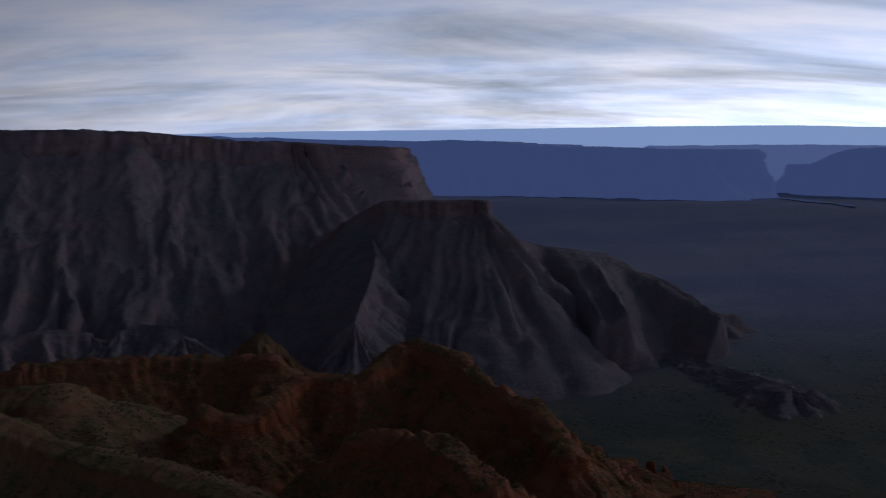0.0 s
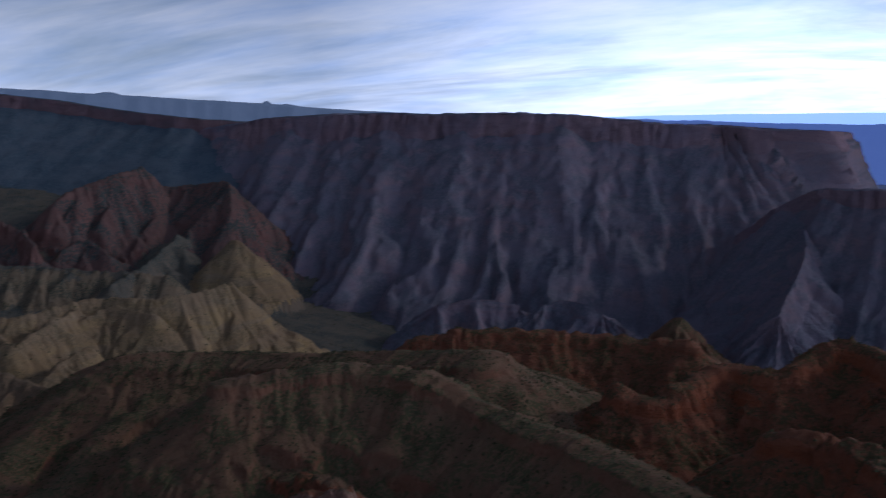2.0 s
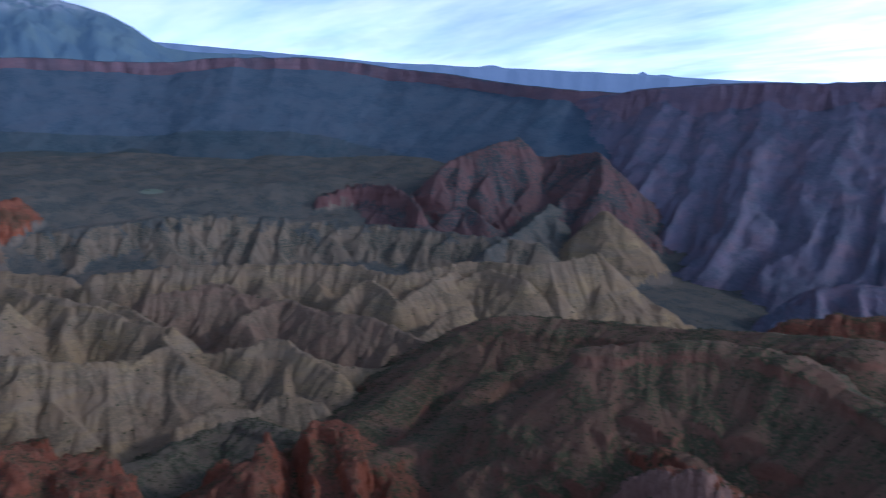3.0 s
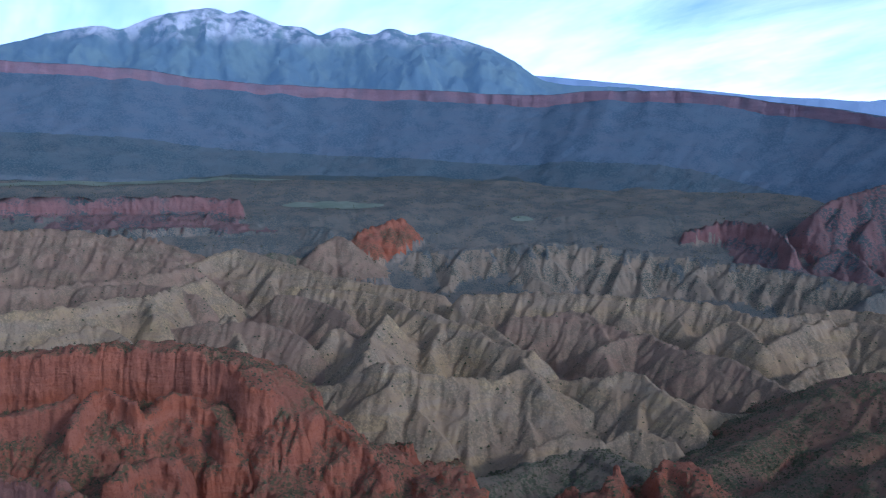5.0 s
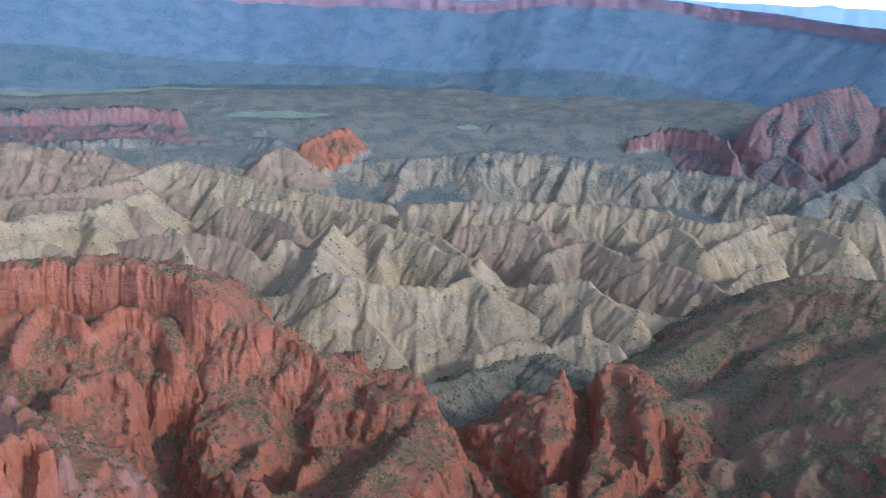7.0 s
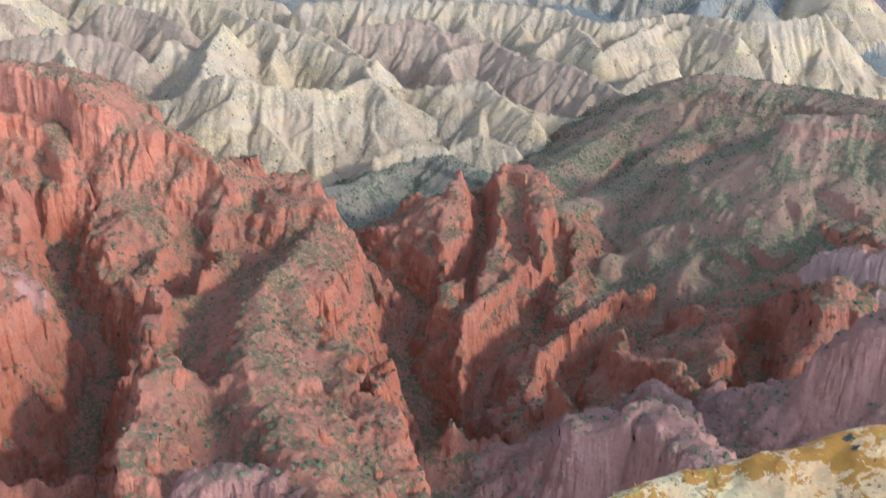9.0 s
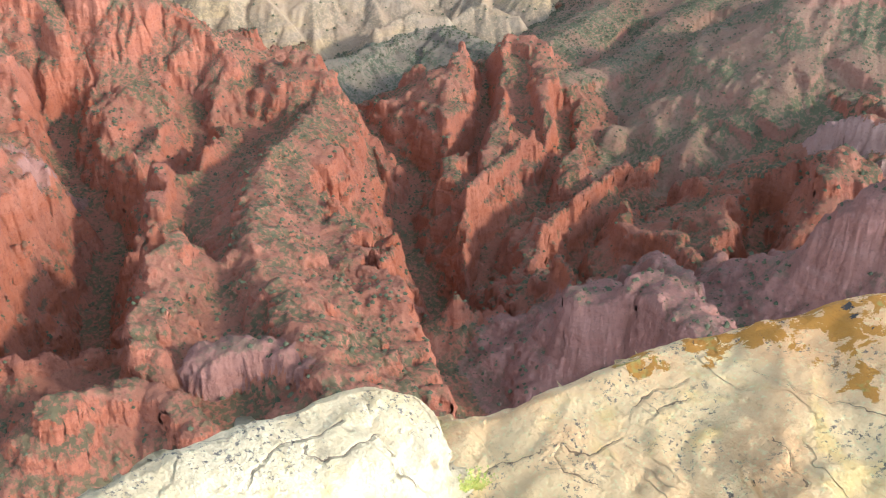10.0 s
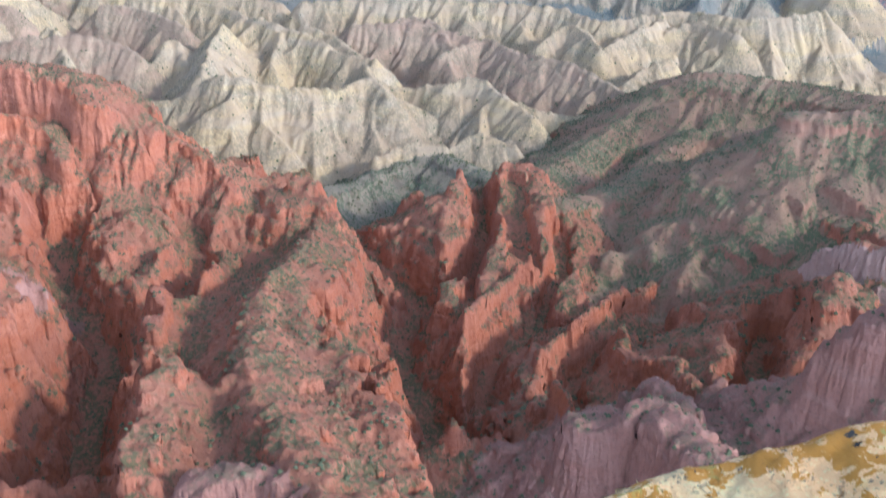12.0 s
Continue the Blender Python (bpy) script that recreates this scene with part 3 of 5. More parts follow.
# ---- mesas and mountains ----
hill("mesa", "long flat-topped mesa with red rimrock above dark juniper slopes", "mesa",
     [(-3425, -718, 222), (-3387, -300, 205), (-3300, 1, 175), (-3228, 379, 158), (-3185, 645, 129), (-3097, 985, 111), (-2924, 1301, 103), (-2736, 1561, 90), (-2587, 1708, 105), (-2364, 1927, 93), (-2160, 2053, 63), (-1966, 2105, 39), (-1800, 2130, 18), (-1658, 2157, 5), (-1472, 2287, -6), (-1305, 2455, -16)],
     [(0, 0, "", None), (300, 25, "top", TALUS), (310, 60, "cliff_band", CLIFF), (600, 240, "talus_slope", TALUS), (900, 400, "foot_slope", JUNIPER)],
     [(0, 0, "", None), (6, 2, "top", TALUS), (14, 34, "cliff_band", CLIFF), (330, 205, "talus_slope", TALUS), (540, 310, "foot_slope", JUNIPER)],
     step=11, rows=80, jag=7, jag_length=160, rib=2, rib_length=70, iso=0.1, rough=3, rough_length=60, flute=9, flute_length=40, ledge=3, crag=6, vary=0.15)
hill("mesa", "broad mesa with columned sandstone rim and ribbed slopes", "mesa",
     [(-1695, 2166, -30), (-1421, 2130, 6), (-1156, 2149, 19), (-976, 2171, 16), (-770, 2220, 18), (-568, 2280, 7), (-468, 2313, -5), (-355, 2353, -9)],
     [(0, 0, "", None), (350, 30, "top", HAZED_ROCK), (360, 60, "cliff_band", HAZED_CLIFF), (600, 300, "talus_slope", HAZED_ROCK), (800, 480, "talus_slope", HAZED_ROCK), (900, 500, "talus_slope", HAZED_ROCK)],
     [(0, 0, "", None), (8, 4, "top", HAZED_ROCK), (22, 46, "cliff_band", HAZED_CLIFF), (210, 250, "talus_slope", HAZED_ROCK), (560, 500, "talus_slope", HAZED_ROCK), (700, 560, "talus_slope", HAZED_ROCK)],
     step=7, rows=110, jag=4, jag_length=120, rib=30, rib_length=110, iso=0.15, rough=9, rough_length=40, flute=8, flute_length=28, ledge=4, crag=7)
hill("butte", "lower butte with a dark cliff cap and pale slopes", "butte",
     [(-286, 2181, -245), (-147, 2045, -138), (-59, 1999, -124), (64, 1979, -120)],
     [(0, 0, "", None), (30, 3, "top", HAZED_ROCK), (38, 40, "cliff_band", HAZED_CLIFF), (180, 170, "talus_slope", HAZED_ROCK), (400, 340, "talus_slope", HAZED_ROCK)],
     [(0, 0, "", None), (10, 3, "top", HAZED_ROCK), (18, 34, "cliff_band", HAZED_CLIFF), (160, 170, "talus_slope", HAZED_ROCK), (400, 340, "talus_slope", HAZED_ROCK)],
     step=5, rows=80, jag=2, jag_length=40, rib=24, rib_length=90, rough=5, rough_length=40, flute=6, flute_length=25, ledge=3, crag=5)
hill("ridge", "low dark ridge running down into the river valley", "ridge",
     [(63, 1999, -174), (192, 2041, -215), (348, 2071, -242), (415, 2110, -280)],
     *two([(0, 0, "", None), (20, 6, "crest", HAZED_ROCK), (260, 220, "slope", HAZED_ROCK)]), step=8, rows=40, rib=14, rib_length=80, rough=5, rough_length=40)
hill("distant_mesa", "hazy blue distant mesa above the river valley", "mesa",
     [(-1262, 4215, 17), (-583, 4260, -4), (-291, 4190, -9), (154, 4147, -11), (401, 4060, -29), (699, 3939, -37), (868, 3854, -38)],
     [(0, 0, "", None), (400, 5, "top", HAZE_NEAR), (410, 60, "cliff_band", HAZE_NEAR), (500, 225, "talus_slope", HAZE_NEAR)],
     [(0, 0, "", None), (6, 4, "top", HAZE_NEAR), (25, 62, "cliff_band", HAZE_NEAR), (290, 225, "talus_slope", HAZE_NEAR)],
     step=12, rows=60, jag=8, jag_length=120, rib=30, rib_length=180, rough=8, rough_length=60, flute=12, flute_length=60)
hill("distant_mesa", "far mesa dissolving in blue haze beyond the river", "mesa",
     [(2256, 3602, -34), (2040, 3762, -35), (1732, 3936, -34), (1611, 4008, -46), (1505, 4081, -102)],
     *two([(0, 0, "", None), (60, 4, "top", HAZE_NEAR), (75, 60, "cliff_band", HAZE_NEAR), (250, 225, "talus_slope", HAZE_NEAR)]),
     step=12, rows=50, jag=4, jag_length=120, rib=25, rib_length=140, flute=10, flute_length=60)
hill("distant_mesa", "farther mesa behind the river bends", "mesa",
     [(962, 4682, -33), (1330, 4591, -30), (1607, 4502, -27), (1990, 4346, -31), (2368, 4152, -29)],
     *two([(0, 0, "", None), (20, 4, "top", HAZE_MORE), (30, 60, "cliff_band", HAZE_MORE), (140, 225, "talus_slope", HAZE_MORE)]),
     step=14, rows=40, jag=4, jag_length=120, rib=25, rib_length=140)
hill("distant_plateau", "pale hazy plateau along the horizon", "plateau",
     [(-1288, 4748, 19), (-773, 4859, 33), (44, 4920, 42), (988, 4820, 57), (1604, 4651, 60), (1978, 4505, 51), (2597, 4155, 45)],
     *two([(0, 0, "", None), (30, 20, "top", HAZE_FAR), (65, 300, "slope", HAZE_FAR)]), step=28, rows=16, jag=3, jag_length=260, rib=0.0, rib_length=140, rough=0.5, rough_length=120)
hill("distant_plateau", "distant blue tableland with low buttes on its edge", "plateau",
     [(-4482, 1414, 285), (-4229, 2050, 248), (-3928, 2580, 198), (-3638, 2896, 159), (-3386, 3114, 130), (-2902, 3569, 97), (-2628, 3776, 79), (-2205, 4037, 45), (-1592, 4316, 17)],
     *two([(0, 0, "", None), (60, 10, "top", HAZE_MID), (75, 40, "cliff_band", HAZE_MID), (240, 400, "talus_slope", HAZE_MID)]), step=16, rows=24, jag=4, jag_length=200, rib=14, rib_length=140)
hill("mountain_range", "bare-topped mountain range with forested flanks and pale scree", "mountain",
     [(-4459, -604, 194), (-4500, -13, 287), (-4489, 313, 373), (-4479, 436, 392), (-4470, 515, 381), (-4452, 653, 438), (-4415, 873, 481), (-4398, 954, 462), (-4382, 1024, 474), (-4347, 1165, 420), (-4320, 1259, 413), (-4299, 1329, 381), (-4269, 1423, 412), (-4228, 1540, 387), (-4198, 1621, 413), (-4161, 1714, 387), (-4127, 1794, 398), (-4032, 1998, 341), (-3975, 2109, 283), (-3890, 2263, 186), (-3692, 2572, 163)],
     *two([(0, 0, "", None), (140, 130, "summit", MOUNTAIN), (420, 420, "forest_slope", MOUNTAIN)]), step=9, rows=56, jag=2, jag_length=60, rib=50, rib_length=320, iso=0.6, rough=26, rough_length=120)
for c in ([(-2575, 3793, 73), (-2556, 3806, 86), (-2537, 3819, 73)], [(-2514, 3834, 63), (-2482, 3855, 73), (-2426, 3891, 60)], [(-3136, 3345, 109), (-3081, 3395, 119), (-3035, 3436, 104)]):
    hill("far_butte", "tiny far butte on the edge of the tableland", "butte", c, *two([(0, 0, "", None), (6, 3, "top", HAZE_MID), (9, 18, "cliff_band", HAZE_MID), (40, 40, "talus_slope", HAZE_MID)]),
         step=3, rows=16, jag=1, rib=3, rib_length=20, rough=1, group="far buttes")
# spurs below the broad mesa
def spur(crest, mat, foot=120, down=110, label="rust-red spur of sandstone below the mesa", cliff=0, **kw):
    args = dict(step=4, rows=50, jag=5, jag_length=40, rib=14, rib_length=50, rough=4, rough_length=25, flute=5, flute_length=20, crag=4, group="spurs")
    args.update(kw)
    prof = [(0, 0, "", None), (3, 2, "crest", mat), (3 + cliff * 0.3 + foot * 0.15, cliff + down * 0.25, "rock_face", mat), (foot, down + cliff, "foot_slope", mat)]
    return hill("rock_spur", label, "spur", crest, prof, prof, **args)


spur([(-138, 1945, -192), (-128, 1846, -236), (-152, 1693, -312)], HAZED_ROCK, 160, 150, "pale-crested ridge running out from the butte")
spur([(-338, 1615, -344), (-302, 1622, -316), (-274, 1627, -339)], SCRUB, 80, 70, "low cone of bare soil")
spur([(-740, 1641, -334), (-684, 1665, -322), (-607, 1695, -332)], HAZED_ROCK, 110, 80, "low scrubby foothill under the mesa")
spur([(-558, 1711, -331), (-519, 1724, -322), (-447, 1692, -334)], HAZED_ROCK, 110, 80, "low scrubby foothill under the mesa")
spur([(382, 1922, -409), (481, 1797, -405), (569, 1602, -404)], HAZED_ROCK, 90, 40, "long low ridge of bare pale soil")

# ---- meadow strips and river ----
def strip(name, label, category, line, wide, mat, lift, kind):
    """A flat ribbon that follows the lie of the land."""
    p = spline(line, 12)
    t = np.gradient(p[:, :2], axis=0)
    t /= np.linalg.norm(t, axis=1)[:, None]
    s = np.stack([-t[:, 1], t[:, 0]], 1)
    w = wide * (0.75 + 0.5 * fbm(p[:, 0:1] / 60, p[:, 1:2] / 60, 4.0, 3)) * np.sin(np.linspace(0.05, math.pi - 0.05, len(p)))[:, None] ** 0.5
    across = np.linspace(-1, 1, 9)[None, :, None]
    xy = p[:, None, :2] + s[:, None] * w[:, None] * across
    z = ground_height(xy[:, :, 0], xy[:, :, 1]) + lift
    n, m = z.shape
    i = np.arange(n - 1)[:, None] * m + np.arange(m - 1)[None]
    ob = mesh_from(name, np.dstack([xy, z]).reshape(-1, 3), np.stack([i, i + m, i + m + 1, i + 1], 2).reshape(-1, 4), mat)
    return tagged(ob, label, category, kind="structure")


def meadow_material():
    m = Mat("dry_meadow_grass")
    return m.done(m.mix(m.ramp(m.noise(0.02, 6), 0.35, 0.65), (0.150, 0.172, 0.112), (0.20, 0.212, 0.145)), m.noise(0.3, 6), 1.0)


MEADOW = meadow_material()
for c, w in (([(-2731, -319, -132), (-2780, -13, -128), (-2793, 191, -121), (-2816, 441, -118)], 45), ([(-2638, -253, -150), (-2659, 63, -150), (-2659, 331, -150), (-2641, 559, -148), (-2618, 736, -143)], 35),
             ([(-2356, 634, -187), (-2326, 738, -184), (-2281, 867, -181)], 40), ([(-2064, 1102, -207), (-2052, 1125, -205), (-2039, 1148, -204)], 16), ([(-2900, -12, -109), (-2916, 157, -105), (-2924, 305, -106)], 25)):
    strip("meadow", "pale green grass strip on the bench", "meadow", c, w, MEADOW, 2.0, "land")
water = Mat("river_water", 0.12)
water.bsdf.inputs["Specular IOR Level"].default_value = 0.5
WATER = water.done((0.10, 0.11, 0.11), water.noise(0.05, 3), 0.05, 0.2)
for c, w in (([(1378, 4431, -200), (1306, 4149, -206), (1239, 3814, -207)], 34), ([(1237, 3678, -206), (1291, 3542, -204), (1331, 3388, -203), (1335, 3235, -201)], 40), ([(1404, 4402, -187), (1445, 4378, -186), (1486, 4353, -187)], 36)):
    strip("river", "bright bend of a river in the valley", "river", c, w, WATER, 3.0, "water")

# ---- land raised and worn as one ----
def wear(z, x0, y0, cell, rng, batches=9, drops=16000, steps=46):
    """Rain: drops run downhill, cut where they speed up and settle where they slow down."""
    h, w = z.shape
    for _ in range(batches):
        px, py = rng.random(drops) * (w - 4) + 2, rng.random(drops) * (h - 4) + 2
        vx, vy, load = np.zeros(drops), np.zeros(drops), np.zeros(drops)
        speed, alive = np.ones(drops), np.ones(drops, bool)
        flat = z.ravel()
        for _ in range(steps):
            ix, iy = px.astype(int), py.astype(int)
            u, v = px - ix, py - iy
            k = iy * w + ix
            a, b, c, d = flat[k], flat[k + 1], flat[k + w], flat[k + w + 1]
            gx, gy = (b - a) * (1 - v) + (d - c) * v, (c - a) * (1 - u) + (d - b) * u
            here = (a * (1 - u) + b * u) * (1 - v) + (c * (1 - u) + d * u) * v
            vx, vy = vx * 0.25 - gx * 0.75, vy * 0.25 - gy * 0.75
            n = np.hypot(vx, vy) + 1e-6
            vx, vy = vx / n, vy / n
            qx, qy = px + vx, py + vy
            alive &= (qx > 2) & (qx < w - 3) & (qy > 2) & (qy < h - 3)
            qx, qy = np.where(alive, qx, px), np.where(alive, qy, py)
            jx, jy = qx.astype(int), qy.astype(int)
            r, t = qx - jx, qy - jy
            m = jy * w + jx
            there = (flat[m] * (1 - r) + flat[m + 1] * r) * (1 - t) + (flat[m + w] * (1 - r) + flat[m + w + 1] * r) * t
            fall = np.clip(here - there, -3, 3)
            room = np.clip(fall, 0.02, 2.0) * speed * 1.1
            cut = np.where(fall < 0, np.minimum(load, -fall), 0.0)
            settle = np.where((fall >= 0) & (load > room), (load - room) * 0.25, 0.0)
            take = np.where((fall >= 0) & (load <= room), np.minimum((room - load) * 0.28, fall * 0.5), 0.0)
            change = (cut + settle - take) * alive
            load = load - change
            for dk, wt in ((0, (1 - u) * (1 - v)), (1, u * (1 - v)), (w, (1 - u) * v), (w + 1, u * v)):
                flat += np.bincount(k + dk, change * wt, flat.size)
            speed = np.sqrt(np.clip(speed * speed * 0.9 + fall * 0.6, 0.05, 9))
            px, py = qx, qy
        z = flat.reshape(h, w)
    return z


def raise_line(z, owner, xs, ys, cell, line, slope, mine):
    """Lifts the land to a sharp crest along a line, with flanks that fall at the given slope."""
    for a, b in zip(line[:-1], line[1:]):
        run = b - a
        length2 = run[0] ** 2 + run[1] ** 2 + 1e-6
        reach = 24.0
        c0, c1 = int((min(a[0], b[0]) - reach - xs[0]) / cell), int((max(a[0], b[0]) + reach - xs[0]) / cell) + 2
        r0, r1 = int((min(a[1], b[1]) - reach - ys[0]) / cell), int((max(a[1], b[1]) + reach - ys[0]) / cell) + 2
        c0, r0, c1, r1 = max(c0, 0), max(r0, 0), min(c1, len(xs)), min(r1, len(ys))
        if c1 <= c0 or r1 <= r0:
            continue
        ox, oy = xs[c0:c1][None] - a[0], ys[r0:r1][:, None] - a[1]
        f = ((ox * run[0] + oy * run[1]) / length2).clip(0, 1)
        high = a[2] + f * run[2] - slope * np.hypot(ox - f * run[0], oy - f * run[1])
        part_z = z[r0:r1, c0:c1]
        won = high > part_z
        part_z[won] = high[won]
        owner[r0:r1, c0:c1][won] = mine


def cut_line(z, owner, xs, ys, cell, line, slope, wide):
    """Sinks a gorge along a line, with walls that rise at the given slope."""
    for a, b in zip(line[:-1], line[1:]):
        a, b = np.array(a, float), np.array(b, float)
        run = b - a
        c0, c1 = np.searchsorted(xs, [min(a[0], b[0]) - 70, max(a[0], b[0]) + 70])
        r0, r1 = np.searchsorted(ys, [min(a[1], b[1]) - 70, max(a[1], b[1]) + 70])
        px, py = xs[c0:c1][None] + np.zeros((r1 - r0, 1)), ys[r0:r1][:, None] + np.zeros((1, c1 - c0))
        ox, oy = px - a[0] + 7 * fbm(px / 26, py / 26, 1.1, 3), py - a[1] + 7 * fbm(px / 26, py / 26, 6.1, 3)
        f = ((ox * run[0] + oy * run[1]) / (run[0] ** 2 + run[1] ** 2)).clip(0, 1)
        d = np.hypot(ox - f * run[0], oy - f * run[1])
        low = a[2] + f * run[2] + slope * np.maximum(d - wide, 0) * (1 + 0.35 * fbm(px / 18, py / 18, 3.7, 2))
        z[r0:r1, c0:c1] = np.where((d < 66) & (owner[r0:r1, c0:c1] >= 0), np.minimum(z[r0:r1, c0:c1], low), z[r0:r1, c0:c1])


def branch(ridges, z, owner, xs, ys, cell):
    """Spurs that run down from every crest, and rills' edges that run down from the spurs, like the veins of a leaf."""
    rng = np.random.default_rng(21)

    def fine(a, b, slope, mine, amp, every):
        """Small spurs on both sides of the line from a to b, which falls as it goes."""
        run = b - a
        length = np.hypot(run[0], run[1])
        u = run[:2] / (length + 1e-6)
        fall = -run[2] / (length + 1e-6)
        s = every * rng.uniform(0.3, 0.8)
        while s < length * 0.92:
            for hand in (1, -1):
                turn = radians(rng.uniform(38, 62)) * hand
                way = np.array([u[0] * math.cos(turn) - u[1] * math.sin(turn), u[0] * math.sin(turn) + u[1] * math.cos(turn)])
                reach = rng.uniform(0.6, 1.25) * every * 1.9
                top = a + run * (s / length)
                drop = slope * abs(math.sin(turn)) + max(fall, 0.2) * math.cos(turn)
                lift = amp * rng.uniform(0.5, 1.3)
                mid = np.array([*(top[:2] + way * reach * 0.45), top[2] - drop * reach * 0.45 + lift])
                end = np.array([*(top[:2] + way * reach), top[2] - drop * reach])
                raise_line(z, owner, xs, ys, cell, [top + (0, 0, -0.4), mid, end], slope * 1.25, mine)
            s += every * rng.uniform(0.7, 1.3)

    for i, (crest, left, right, _l, name, _c, jag, _s, rib, rib_length) in enumerate(ridges):
        line = spline(crest, 4.0)
        tangent = np.gradient(line[:, :2], axis=0)
        tangent /= np.linalg.norm(tangent, axis=1)[:, None] + 1e-9
        soft = rib > 0
        every = rib_length if soft else 30.0
        amp, slope = (rib * 0.75, 0.95) if soft else ((2.0, 0.45) if "hill" in name else (6.0, 0.8))
        for hand, prof in ((1, left), (-1, right)):
            out, down = np.array([q[0] for q in prof], float), np.array([q[1] for q in prof], float)
            first = 0.0 if soft else out[-2]
            s = every * rng.random()
            while s < 4.0 * (len(line) - 1):
                k = int(s / 4.0)
                t = tangent[k]
                lean = rng.normal(0, 0.45)
                way = np.array([-t[1], t[0]]) * hand * math.cos(lean) + t * math.sin(lean)
                size = rng.uniform(0.35, 1.6)
                reach = first + (out[-1] - first) * rng.uniform(0.6, 0.95)
                spots = first + (reach - first) * np.array([0.0, 0.3, 0.65, 1.0])
                bend = np.cumsum(rng.normal(0, 0.12, 4))
                rise = amp * size * np.array([0.0, 0.9, 1.0, 0.15])
                pts = []
                for d, w, h in zip(spots, bend, rise):
                    g = np.array([way[0] - way[1] * w, way[1] + way[0] * w])
                    pts.append(np.array([*(line[k, :2] + g * d), line[k, 2] - np.interp(d, out, down) + h - 0.5]))
                raise_line(z, owner, xs, ys, cell, pts, slope, i)
                if soft and reach > 60:
                    for j in (1, 2):
                        turn = rng.choice((-1, 1)) * radians(rng.uniform(40, 75))
                        u = pts[j + 1][:2] - pts[j][:2]
                        u /= np.hypot(*u) + 1e-6
                        w = np.array([u[0] * math.cos(turn) - u[1] * math.sin(turn), u[0] * math.sin(turn) + u[1] * math.cos(turn)])
                        far = rng.uniform(30, 65)
                        fall = rng.uniform(0.45, 0.8)
                        a, b = pts[j], np.array([*(pts[j][:2] + w * far), pts[j][2] - fall * far])
                        mid = (a + b) / 2 + (0, 0, rng.uniform(1, 5))
                        raise_line(z, owner, xs, ys, cell, [a, mid, b], slope, i)
                        fine(a, mid, slope, i, amp * 0.24, max(every * 0.3, 12.0))
                        fine(mid, b, slope, i, amp * 0.24, max(every * 0.3, 12.0))
                if soft or "hill" not in name:
                    for a, b in zip(pts[:-1], pts[1:]):
                        fine(a, b, slope, i, amp * 0.28, max(every * 0.33, 4.5 * cell))
                s += every * rng.uniform(0.65, 1.35)
            if soft:
                for a, b in zip(line[:-6:6], line[6::6]):
                    fine(a, b, 1.0, i, amp * 0.2, 16.0)


